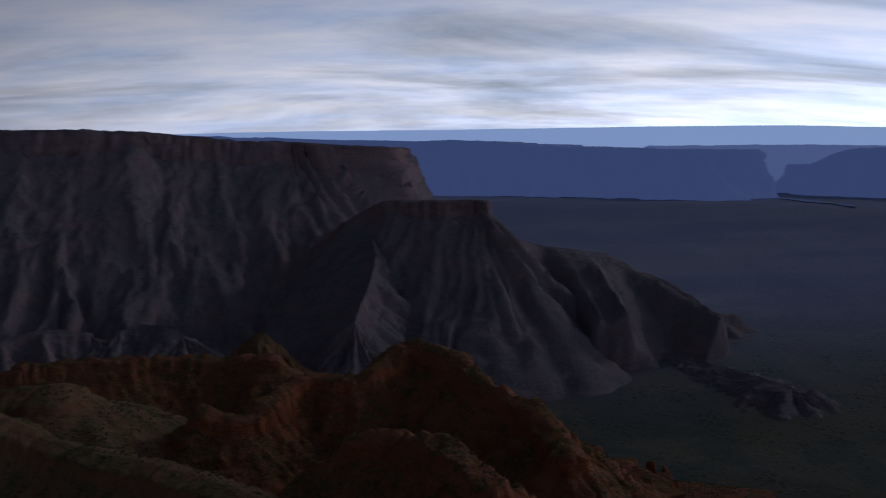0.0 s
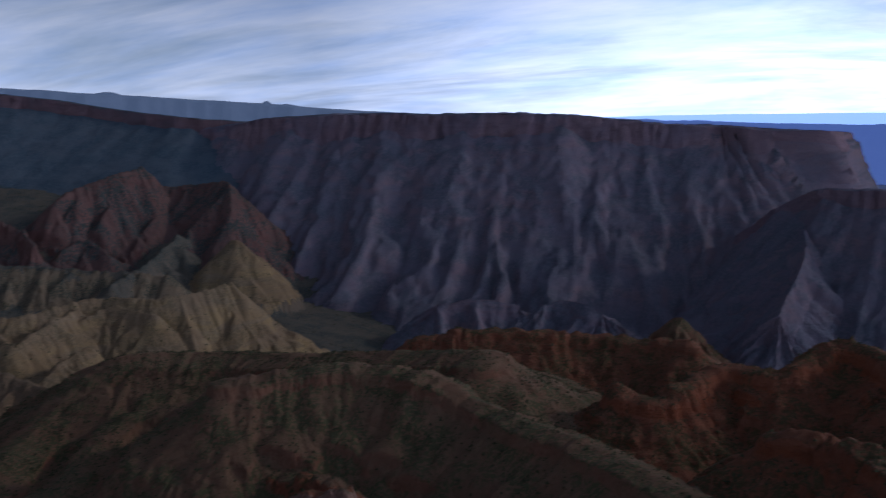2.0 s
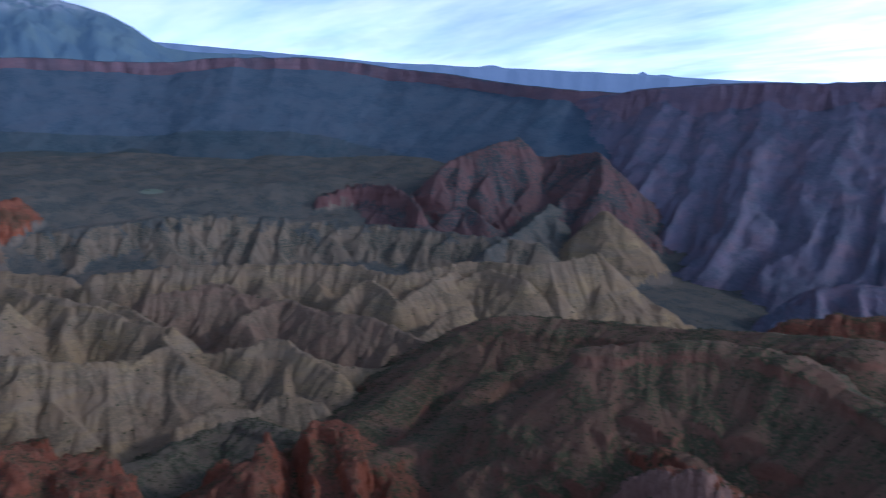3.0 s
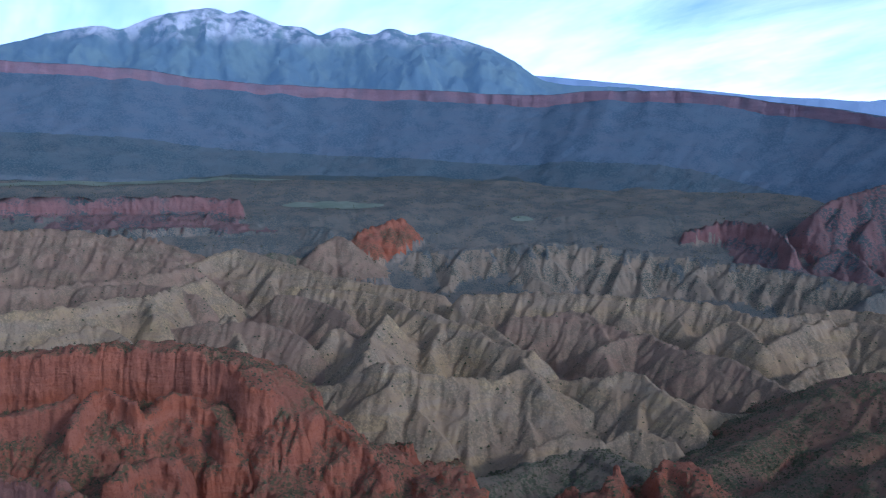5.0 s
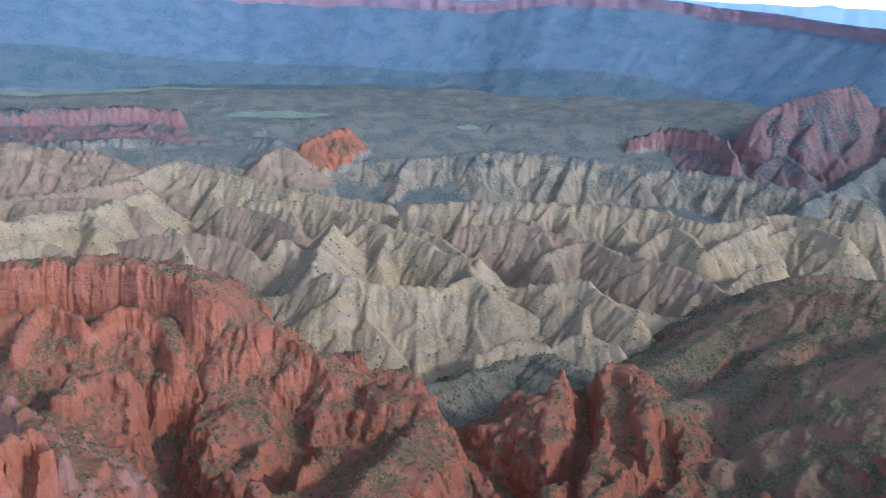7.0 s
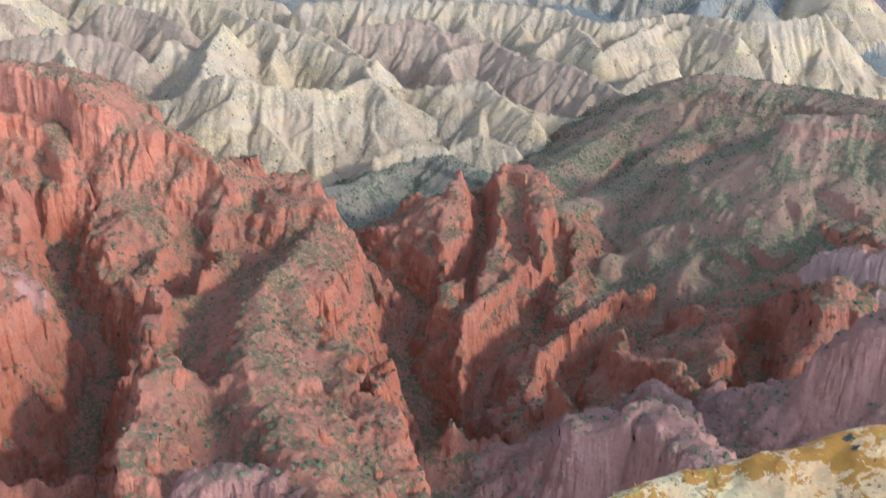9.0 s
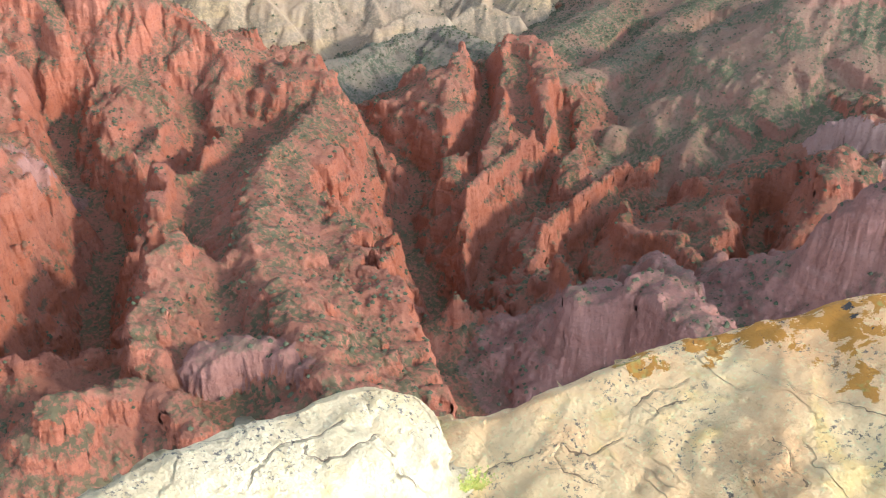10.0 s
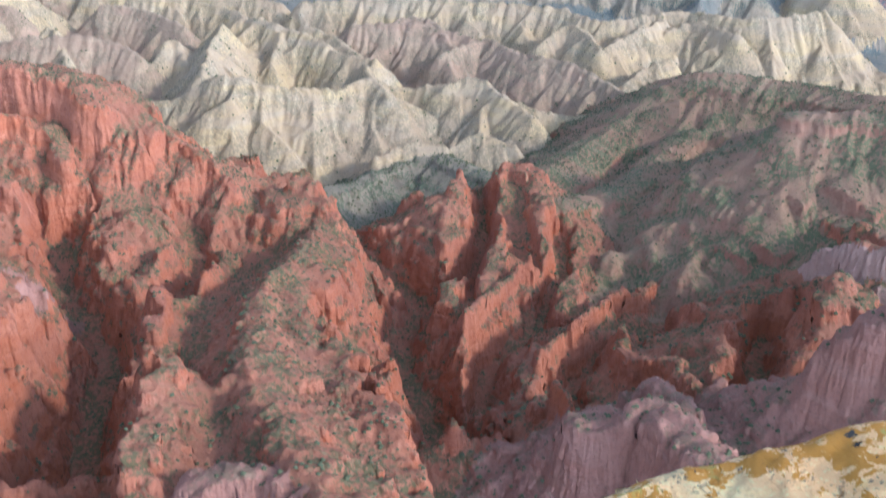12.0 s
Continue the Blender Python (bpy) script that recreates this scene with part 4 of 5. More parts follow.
def country(ridges, region, group, cell, extent, turn, near_rows, far_rows, floor_mat, floor_label, wet=9, gorges=()):
    """Ridges raised together on one lattice, broken into ledges, worn by rain, and parted again ridge by ridge.
    cell: the lattice; turn: degrees that the finer mesh spans, stretch by stretch, with the number of columns."""
    x0, x1, y0, y1 = extent
    scale = cell / 2.2
    xs, ys = np.arange(x0, x1, cell), np.arange(y0, y1, cell)
    gx, gy = np.meshgrid(xs, ys)
    wx = gx + scale * (4.5 * fbm(gx / 42 / scale, gy / 42 / scale, 0.3, 3) + 1.6 * fbm(gx / 11 / scale, gy / 11 / scale, 4.3, 2))
    wy = gy + scale * (4.5 * fbm(gx / 42 / scale, gy / 42 / scale, 8.3, 3) + 1.6 * fbm(gx / 11 / scale, gy / 11 / scale, 2.9, 2))
    z = ground_height(gx, gy) + 1.0
    owner = np.full(z.shape, -1)
    swell = 1 + 0.22 * fbm(gx / 50, gy / 50, 6.1, 3)
    for i, (crest, left, right, _l, _n, _c, jag, _s, rib, rib_length) in enumerate(ridges):
        line = spline(crest, 4.0)
        line[:, 2] += fbm(line[:, 0] / 15, line[:, 1] / 15, i * 1.7, 3, 0.6) * jag
        tangent = np.gradient(line[:, :2], axis=0)
        tangent /= np.linalg.norm(tangent, axis=1)[:, None] + 1e-9
        reach = max(left[-1][0], right[-1][0]) * 1.15
        c0, c1 = np.searchsorted(xs, [line[:, 0].min() - reach, line[:, 0].max() + reach])
        r0, r1 = np.searchsorted(ys, [line[:, 1].min() - reach, line[:, 1].max() + reach])
        if c1 <= c0 or r1 <= r0:
            continue
        box = np.s_[r0:r1, c0:c1]
        qx, qy = wx[box].ravel(), wy[box].ravel()
        best, near = np.full(qx.size, 1e9), np.zeros(qx.size, int)
        for k, p in enumerate(line):
            d2 = (qx - p[0]) ** 2 + (qy - p[1]) ** 2
            hit = d2 < best
            best[hit], near[hit] = d2[hit], k
        d = np.sqrt(best)
        cross = tangent[near, 0] * (qy - line[near, 1]) - tangent[near, 1] * (qx - line[near, 0])
        mix = np.clip(0.5 - 0.5 * cross / (d + 1e-6), 0, 1)
        d = d * swell[box].ravel()
        pl, pr = np.array([q[:2] for q in left], float), np.array([q[:2] for q in right], float)
        down = np.interp(d, pl[:, 0], pl[:, 1]) * (1 - mix) + np.interp(d, pr[:, 0], pr[:, 1]) * mix
        # crest heights run on smoothly between the samples
        along = ((qx - line[near, 0]) * tangent[near, 0] + (qy - line[near, 1]) * tangent[near, 1]).clip(-4, 4)
        top = line[near, 2] + along * (np.gradient(line[:, 2])[near] / 4.0).clip(-1, 1)
        high = np.where(d < reach, top - down, -1e4).reshape(z[box].shape)
        won = high > z[box]
        z[box] = np.where(won, high, z[box])
        owner[box] = np.where(won, i, owner[box])
    branch(ridges, z, owner, xs, ys, cell)
    for line, slope, wide in gorges:
        cut_line(z, owner, xs, ys, cell, line, slope, wide)
    land = (owner >= 0).astype(float)
    # ledges of hard beds, uneven from place to place
    bed = 13.0
    lift = fbm(gx / 120, gy / 120, 2.0, 3) * 9
    t = (z + lift) / bed
    f = t - np.floor(t)
    stepped = (np.floor(t) + smooth(f, 0.30, 0.62)) * bed - lift
    hard = np.clip(0.45 + 0.9 * fbm(gx / 70, gy / 70, 5.5, 3), 0, 0.85) * land
    kinds = np.array([0.12 if "hill" in q[4] or q[8] else 1.0 for q in ridges] + [0.0])
    lumps = np.array([0.10 if "hill" in q[4] else 0.12 if q[8] else 0.8 for q in ridges] + [0.5])[owner]
    z = z + (stepped - z) * hard * kinds[owner]
    z = z + land * lumps * scale * (4.5 * (sharp(gx / 33 / scale, gy / 33 / scale, 1.0) - 0.6) + 2.2 * (sharp(gx / 14 / scale, gy / 14 / scale, 5.0) - 0.6) + 1.8 * fbm(gx / 9 / scale, gy / 9 / scale, 3.0, 3))
    # scrub holds the soil of the round hills
    soak = np.array([0.25 if "hill" in q[4] else 1.0 for q in ridges] + [0.8])[owner]
    z = z + (wear(z / scale, x0, y0, cell, np.random.default_rng(3), wet) * scale - z) * soak

    # mesh: finer towards the viewpoint
    yaws = np.radians(np.concatenate([np.linspace(*a) for a in turn]))
    r = np.concatenate([np.geomspace(*near_rows, endpoint=False), np.geomspace(near_rows[1], *far_rows)])
    x, y = -np.sin(yaws)[:, None] * r[None], np.cos(yaws)[:, None] * r[None]
    u, v = ((x - x0) / cell).clip(0, len(xs) - 2.001), ((y - y0) / cell).clip(0, len(ys) - 2.001)
    iu, iv = u.astype(int), v.astype(int)
    u, v = u - iu, v - iv
    zz = (z[iv, iu] * (1 - u) + z[iv, iu + 1] * u) * (1 - v) + (z[iv + 1, iu] * (1 - u) + z[iv + 1, iu + 1] * u) * v
    own = owner[(iv + (v > 0.5)), (iu + (u > 0.5))]
    p = np.stack([x, y, zz], 2)

    def normals_of(p):
        nn = np.cross(np.gradient(p, axis=0), np.gradient(p, axis=1))
        nn /= np.linalg.norm(nn, axis=2)[:, :, None] + 1e-9
        return nn * np.sign(nn[:, :, 2:3] + 1e-9)

    nn = normals_of(p)
    steep = np.clip((0.80 - nn[:, :, 2]) / 0.35, 0, 1)
    calm = np.array([0.22 if q[8] else 0.4 if "hill" in q[4] else 0.8 for q in ridges] + [0.6])[own]
    rock = fbm(x / 7, y / 7, zz / 7, 4, 0.65) * (0.9 + 1.8 * steep) * scale * calm
    hard_faces = np.array([0.25 if q[8] or "hill" in q[4] else 0.4 if "dome" in q[4] or q[2][2][3] is MAUVE else 1.0 for q in ridges] + [0.3])[own] * scale
    rock = rock + steep * hard_faces * (1.5 * (blocks(x / 6.5, y / 6.5, zz / 9.0) - 0.5) + 1.0 * (blocks(x / 2.9 + 40, y / 2.9, zz / 4.0) - 0.5) + 0.6 * (blocks(x / 1.5 + 11, y / 1.5, zz / 2.2) - 0.5) + 2.0 * (sharp(x / 13, y / 13, zz / 60) - 0.55))
    p = p + nn * (rock * (own >= 0))[:, :, None]
    # the edge dips under the sheet of the ground
    p[:, :, 2] -= 14 * smooth(r, far_rows[0] - 55, far_rows[0])[None]
    nn = normals_of(p)
    n, m = x.shape
    area = np.linalg.norm(np.cross(np.gradient(p, axis=0), np.gradient(p, axis=1)), axis=2)
    dense = np.array([q[7] for q in ridges] + [ridges[0][7]])[own]
    sow(region, p.reshape(-1, 3), nn.reshape(-1, 3), (area * dense).ravel(), 1.0, np.random.default_rng(8))
    a = np.arange(n - 1)[:, None] * m + np.arange(m - 1)[None]
    quads = np.stack([a, a + 1, a + m + 1, a + m], 2)
    face_own = own[:-1, :-1]
    face_up = (nn[:-1, :-1, 2] + nn[1:, 1:, 2]) / 2
    verts, vn = p.reshape(-1, 3), nn.reshape(-1, 3)

    def patch(name, faces, mat, parent=None):
        used, inv = np.unique(faces, return_inverse=True)
        ob = mesh_from(name, verts[used], inv.reshape(-1, 4), mat, parent)
        ob.data.normals_split_custom_set_from_vertices(vn[used])
        return ob

    def pieces(kind):
        """Numbers the joined-up areas of one kind."""
        label = np.arange(kind.size).reshape(kind.shape)
        pairs = []
        for axis in (0, 1):
            one, two_ = (kind[:-1], kind[1:]) if axis == 0 else (kind[:, :-1], kind[:, 1:])
            la, lb = (label[:-1], label[1:]) if axis == 0 else (label[:, :-1], label[:, 1:])
            same = one == two_
            pairs.append(np.stack([la[same], lb[same]], 1))
        pairs = np.vstack(pairs)
        lab = label.ravel().copy()
        while True:
            low = np.minimum(lab[pairs[:, 0]], lab[pairs[:, 1]])
            nxt = lab.copy()
            np.minimum.at(nxt, lab[pairs[:, 0]], low)
            np.minimum.at(nxt, lab[pairs[:, 1]], low)
            for _ in range(6):
                nxt = nxt[nxt]
            if (nxt == lab).all():
                return lab.reshape(kind.shape)
            lab = nxt

    soft = np.array([q[8] > 0 for q in ridges] + [False])[face_own]
    cliff = (face_own >= 0) & (face_up < np.where(soft, 0.79, 0.66))
    kind = face_own * 2 + cliff
    for _ in range(2):
        lab = pieces(kind)
        size = np.bincount(lab.ravel(), minlength=lab.size)[lab]
        kind = np.where((size < 140) & (face_own >= 0), face_own * 2 + (1 - (kind - face_own * 2)), kind)
    # slivers go to the neighbour across an edge
    lab = pieces(kind)
    tiny = np.bincount(lab.ravel(), minlength=lab.size)[lab] < (70 if region == "badlands" else 140)
    for _ in range(60):
        if not tiny.any():
            break
        for axis, way in ((0, 1), (0, -1), (1, 1), (1, -1)):
            shut = np.roll(tiny, way, axis)
            edge = 0 if way == 1 else -1
            if axis == 0:
                shut[edge] = True
            else:
                shut[:, edge] = True
            take = tiny & ~shut
            kind, lab = np.where(take, np.roll(kind, way, axis), kind), np.where(take, np.roll(lab, way, axis), lab)
            tiny = tiny & ~take
    face_own = kind // 2
    size = np.bincount(lab.ravel(), minlength=lab.size)[lab]
    for i, (crest, left, right, label, name, category, jag, _s, rib, _r) in enumerate(ridges):
        mine = face_own == i
        if mine.sum() < 12:
            continue
        thing = new(name)
        ids, first = np.unique(lab[mine & (size >= 60)], return_index=True)
        if not len(ids):
            ids = np.array([lab[mine][0]])
        rest = mine & (size < 60)
        big = ids[np.argmax([(lab == k).sum() for k in ids])]
        for k in ids:
            area_k = lab == k
            is_cliff = (kind[area_k][0] - i * 2) == 1
            if k == big:
                area_k = area_k | rest
            word = ("gullied_flank" if rib else "cliff_face") if is_cliff else ("crest_slope" if rib else "slope")
            patch(word, quads[area_k], left[2][3] if is_cliff else left[-1][3], thing)
        tagged(thing, label, category, group)
    bare = face_own < 0
    if region == "badlands":
        bare = bare & (r[:-1][None] > 1262)
    floor = patch("canyon_floor", quads[bare], floor_mat)
    tagged(floor, floor_label, "ground", kind="structure")


# ---- badlands ----
def clay(mat, foot=150, down=115, flank=None):
    return [(0, 0, "", None), (3, 2, "crest", mat), (foot * 0.4, down * 0.5, "upper_flank", flank or mat), (foot, down, "lower_flank", mat)]


CLAY_RIDGES = []


def badland(crest, mat=PALE, foot=170, down=145, label="eroded pale clay badland ridge scored by sharp gullies", rib=17.0, rib_length=44.0, jag=6.0, flank=None):
    CLAY_RIDGES.append((crest, clay(mat, foot, down, flank), clay(mat, foot, down, flank), label, "badland_ridge", "ridge", jag, 0.005, rib, rib_length))


def fin(crest, mat, foot, down, label, cliff, jag=8.0):
    """A band or fin of red rock among the clay."""
    prof = [(0, 0, "", None), (3, 2, "", mat), (4 + cliff * 0.3, cliff + 2, "", mat), (foot + cliff * 0.3, down + cliff, "", mat)]
    CLAY_RIDGES.append((crest, prof, prof, label, "rock_spur", "spur", jag, 0.006, 0.0, 30.0))


badland([(-1314, 312, -325), (-1250, 356, -341), (-1212, 413, -334), (-1189, 445, -306), (-1147, 497, -316), (-1118, 581, -324), (-1132, 639, -327), (-1130, 682, -338), (-1052, 746, -322), (-973, 769, -339), (-944, 835, -350), (-944, 937, -339)], rib=18, rib_length=42)
badland([(-1503, 224, -312), (-1476, 269, -297), (-1441, 336, -292), (-1399, 383, -300), (-1361, 405, -315)], ROSE)
badland([(-1486, 594, -291), (-1435, 612, -293), (-1355, 644, -303), (-1266, 665, -318), (-1220, 687, -318)])
badland([(-1412, 752, -308), (-1340, 836, -302), (-1263, 881, -313), (-1174, 901, -319), (-1094, 920, -321), (-1011, 940, -332)], ROSE)
badland([(-1581, 750, -300), (-1490, 859, -287), (-1374, 967, -283), (-1272, 1051, -283), (-1182, 1079, -291), (-1135, 1184, -278), (-1020, 1233, -273), (-973, 1333, -263)])
badland([(-1971, 342, -278), (-2003, 437, -256), (-1915, 505, -268), (-1805, 595, -291), (-1729, 657, -299), (-1643, 734, -307)])
badland([(-1495, -120, -267), (-1499, 51, -265), (-1545, 128, -270), (-1586, 214, -269), (-1719, 326, -264)])
badland([(-1745, -136, -261), (-1749, 62, -270), (-1789, 196, -270), (-1870, 335, -267)], ROSE)
badland([(-2159, 633, -290), (-2081, 712, -289), (-1980, 911, -271), (-1902, 1065, -256), (-1839, 1170, -255), (-1704, 1311, -268), (-1548, 1419, -279), (-1265, 1524, -296)], BENCHCLAY, 210, 140,
        "dissected bench edge with pale gullied flanks and scrub", rib=24, rib_length=46, flank=BENCHFLANK)
SPUR = dict(foot=95, down=80, rib=10, rib_length=28)
for c, mat in (([(-1359, 412, -328), (-1396, 459, -301), (-1343, 462, -325)], PALE), ([(-1215, 434, -314), (-1333, 491, -301), (-1401, 537, -291)], PALE), ([(-1435, 612, -293), (-1388, 620, -303), (-1321, 573, -334)], PALE),
               ([(-1391, 661, -298), (-1340, 675, -303), (-1258, 680, -317), (-1176, 663, -335)], PALE), ([(-1116, 563, -330), (-1119, 622, -316), (-1069, 628, -329)], PALE),
               ([(-1077, 710, -328), (-1065, 746, -316), (-1011, 752, -326), (-937, 750, -342)], PALE), ([(-1364, 778, -320), (-1372, 823, -297), (-1326, 859, -301), (-1263, 846, -324)], ROSE),
               ([(-1237, 813, -324), (-1232, 891, -312), (-1145, 890, -321), (-1094, 920, -321), (-1003, 933, -334), (-929, 923, -341)], ROSE), ([(-1193, 958, -319), (-1193, 1021, -293), (-1099, 1006, -313)], PALE),
               ([(-1106, 1013, -311), (-1111, 1081, -295), (-1118, 1144, -284)], PALE), ([(-1003, 963, -336), (-1007, 1016, -319), (-1005, 1045, -313)], PALE),
               ([(-1102, 1119, -305), (-1083, 1178, -285), (-1002, 1183, -291)], PALE), 
               ([(-1390, 30, -296), (-1425, 117, -280), (-1381, 155, -290)], PALE),
               ([(-1499, 64, -278), (-1555, 129, -267), (-1567, 203, -270), (-1495, 212, -288)], PALE), ([(-1735, 129, -274), (-1685, 228, -267), (-1613, 295, -279)], ROSE),
               ([(-1465, 274, -312), (-1487, 317, -290), (-1405, 314, -316)], PALE), ([(-1644, 432, -288), (-1588, 484, -292), (-1495, 511, -306)], ROSE), ([(-1728, 505, -295), (-1643, 603, -298), (-1556, 632, -306)], PALE)):
    badland(c, mat, label="small badland spur of cracked grey clay", **SPUR)
for c in ([(-966, 547, -365), (-960, 596, -354), (-940, 627, -357)], [(-945, 638, -360), (-937, 667, -350), (-903, 696, -359)]):
    badland(c, PALE, 45, 50, "low pale clay mound with dark shrubs", rib=5, rib_length=18)
fin([(-2375, -250, -176), (-2390, -12, -173), (-2386, 160, -172), (-2362, 300, -171), (-2342, 420, -170), (-2310, 520, -178)], REDCLIFF, 90, 30, "long low red cliff at the edge of a meadow bench", 36, 1.5)
fin([(-2080, 731, -238), (-2084, 779, -223), (-2088, 838, -208)], RED, 45, 36, "orange-red sandstone fin among grey clay", 12, 5.0)
badland([(-2045, 630, -261), (-2063, 674, -242), (-2034, 696, -250)], ROSE, 90, 70, "rose clay spur beside an orange fin", 8, 26)
fin([(-2197, -119, -230), (-2148, 88, -217), (-2086, 245, -234), (-2034, 326, -245)], ROSE, 170, 90, "mixed red and grey clay hill", 6)
fin([(-1778, 1379, -226), (-1733, 1466, -203), (-1618, 1491, -211), (-1535, 1463, -242)], REDCLIFF, 150, 110, "dark red cliff at the head of a ravine", 40)
RUST = "rust-red spur of sandstone below the mesa"
badland([(-1611, 1571, -232), (-1619, 1605, -172), (-1612, 1655, -148), (-1576, 1729, -122), (-1554, 1803, -106)], REDCLIFF, 210, 190, RUST, rib=22, rib_length=50, jag=4.0)
badland([(-1520, 1521, -258), (-1500, 1569, -244), (-1418, 1549, -272)], REDCLIFF, 130, 110, RUST, rib=12, rib_length=34, jag=3.0)
badland([(-1558, 1826, -152), (-1450, 1862, -145), (-1357, 1857, -137), (-1297, 1789, -184), (-1278, 1741, -222)], REDCLIFF, 200, 160, RUST, rib=22, rib_length=52, jag=4.0)
badland([(-1244, 1642, -280), (-1205, 1671, -239), (-1148, 1662, -272)], PALE, 80, 76, "pale clay cone standing below the mesa", 10, 25)
badland([(-1364, 1688, -241), (-1333, 1557, -279), (-1318, 1437, -303)], BENCHCLAY, 150, 110, "scrubby clay ridge under the mesa")
# low scrubby clay hills on the bench
rng_hills = np.random.default_rng(77)
for k in range(34):
    yaw, far = radians(rng_hills.uniform(69, 93)), rng_hills.uniform(1680, 2260)
    hx, hy = -math.sin(yaw) * far, math.cos(yaw) * far
    base_z = float(ground_height(np.array([hx]), np.array([hy]))[0])
    along, half, tall = rng_hills.uniform(0, math.pi), rng_hills.uniform(35, 85), rng_hills.uniform(12, 30)
    dx, dy = math.cos(along) * half, math.sin(along) * half
    badland([(hx - dx, hy - dy, base_z + tall * 0.6), (hx, hy, base_z + tall), (hx + dx, hy + dy, base_z + tall * 0.5)], (BENCHCLAY, SAGEHILL, ROSE)[k % 3], 75, 52,
            "low clay hill with scrub and bare flanks", rib=8, rib_length=26, jag=3.0, flank=(BENCHFLANK, ROSE, BENCHFLANK)[k % 3])
country(CLAY_RIDGES, "badlands", "badland ridges", 2.8, (-2780, -150, -60, 2560), [(21, 94, 840)], (1040, 1700, 270), (2760, 150), BENCHCLAY, "scrubby floor of grey clay between the ridges", 4)

# ---- red country ----
RED_RIDGES = []


def red_ridge(crest, left, right, label="rust-red sandstone ridge with scrub on its ledges", name="red_ridge", category="ridge", jag=4.0, shrubs=0.045, **kw):
    """Notes a ridge of the red country; the land is then shaped and worn as one."""
    RED_RIDGES.append((crest, left, right, label, name, category, jag, shrubs, 0.0, 30.0))


def side(top, cliff, foot, down, mt=REDSLOPE, mc=RED, ms=REDSLOPE):
    """A profile: ledge top, cliff height, distance to the foot, total fall; scree lies no steeper than about 40 degrees."""
    foot = max(foot, top + cliff * 0.22 + (down - cliff - top * 0.25) * 1.25)
    return [(0, 0, "", None), (top, top * 0.25, "top", mt), (top + cliff * 0.22, top * 0.25 + cliff, "cliff_face", mc), (foot, down, "scree_slope", ms)]


# the big hill
hill_side = dict(mt=SCRUB, mc=SCRUB, ms=SCRUB)
red_ridge([(-777, 630, -349), (-820, 777, -327), (-812, 883, -275), (-700, 950, -271), (-610, 951, -264), (-503, 955, -251), (-369, 930, -232)], side(30, 5, 420, 190, **hill_side), side(40, 8, 330, 170, **hill_side),
          "broad rounded hill of red soil covered with olive scrub", "scrub_hill", "hill", jag=3, rib=22, rib_length=110, iso=0.7, flute=1, step=3.0, rows=110, crag=1, rough=6, rough_length=38, shrubs=0.09)
red_ridge([(-702, 610, -346), (-706, 694, -345), (-731, 795, -319), (-719, 832, -312), (-644, 867, -300), (-548, 884, -281), (-452, 892, -265)], side(20, 5, 200, 120, **hill_side), side(20, 8, 420, 215, SCRUB, SCRUB, SCRUB),
          "long shoulder of red earth under olive scrub", "scrub_hill", "hill", jag=3, rib=16, rib_length=60, iso=0.6, flute=3, step=2.6, rows=110, crag=2, rough=6, rough_length=34, shrubs=0.09)
red_ridge([(-565, 1115, -295), (-533, 1131, -271), (-421, 1177, -262), (-298, 1214, -267), (-209, 1202, -265)], side(16, 8, 220, 160), side(16, 8, 240, 170))
red_ridge([(-225, 923, -253), (-186, 921, -257), (-140, 1010, -238), (-82, 997, -236), (-36, 1049, -214), (4, 1020, -220), (43, 929, -230), (78, 877, -236), (104, 793, -252)], side(14, 9, 220, 170), side(14, 12, 240, 180))
red_ridge([(-567, 775, -245), (-471, 836, -235), (-378, 839, -239), (-325, 818, -252), (-206, 752, -255), (-117, 690, -260)], side(20, 8, 160, 110, SCRUB, SCRUB, SCRUB), side(20, 10, 200, 150, SCRUB, SCRUB, SCRUB), "dark scrub-covered shoulder of red earth", "scrub_hill", "hill", shrubs=0.035)
red_ridge([(-65, 757, -227), (-22, 740, -222), (17, 680, -223), (33, 639, -226)], side(12, 8, 140, 120), side(12, 10, 150, 130))
red_ridge([(-958, 379, -388), (-955, 437, -384), (-948, 496, -386), (-955, 566, -374), (-941, 608, -366), (-872, 621, -366), (-798, 636, -364)], side(16, 4, 190, 90, SAGEHILL, SAGEHILL, SAGEHILL), side(16, 5, 190, 90, SAGEHILL, SAGEHILL, SAGEHILL),
          "low grey-green hill of clay under sagebrush", "scrub_hill", "hill", jag=3, shrubs=0.09)
# large butte
red_ridge([(-1182, -134, -250), (-1160, -19, -251), (-1128, 63, -244), (-1090, 145, -237), (-1027, 220, -244), (-971, 238, -259)], side(60, 40, 260, 190), side(14, 52, 250, 190),
          "big rust-red butte with fluted cliffs and bushy terraces", "red_butte", "butte", flute=4.5, flute_length=15, vary=0.8, rib=14, rib_length=60)
red_ridge([(-970, 243, -286), (-946, 292, -288), (-896, 316, -310), (-859, 329, -329)], side(5, 5, 120, 90), side(5, 8, 140, 110))
for c in ([(-997, 129, -285), (-1013, 159, -275), (-985, 198, -287), (-940, 196, -303)], [(-896, 85, -310), (-923, 117, -308), (-918, 147, -312), (-885, 166, -320)], [(-1040, -2, -287), (-1039, 39, -282), (-1038, 60, -277)]):
    red_ridge(c, side(10, 8, 100, 80), side(8, 18, 110, 95), "terrace of fluted red sandstone on the butte")
red_ridge([(-978, 55, -288), (-1026, 86, -266), (-992, 123, -277)], side(4, 14, 110, 100), side(4, 18, 120, 110))
red_ridge([(-600, -23, -239), (-640, 19, -252), (-658, 45, -257), (-598, 50, -259)], side(3, 45, 80, 110), side(3, 55, 90, 130), "bright orange sandstone fin")
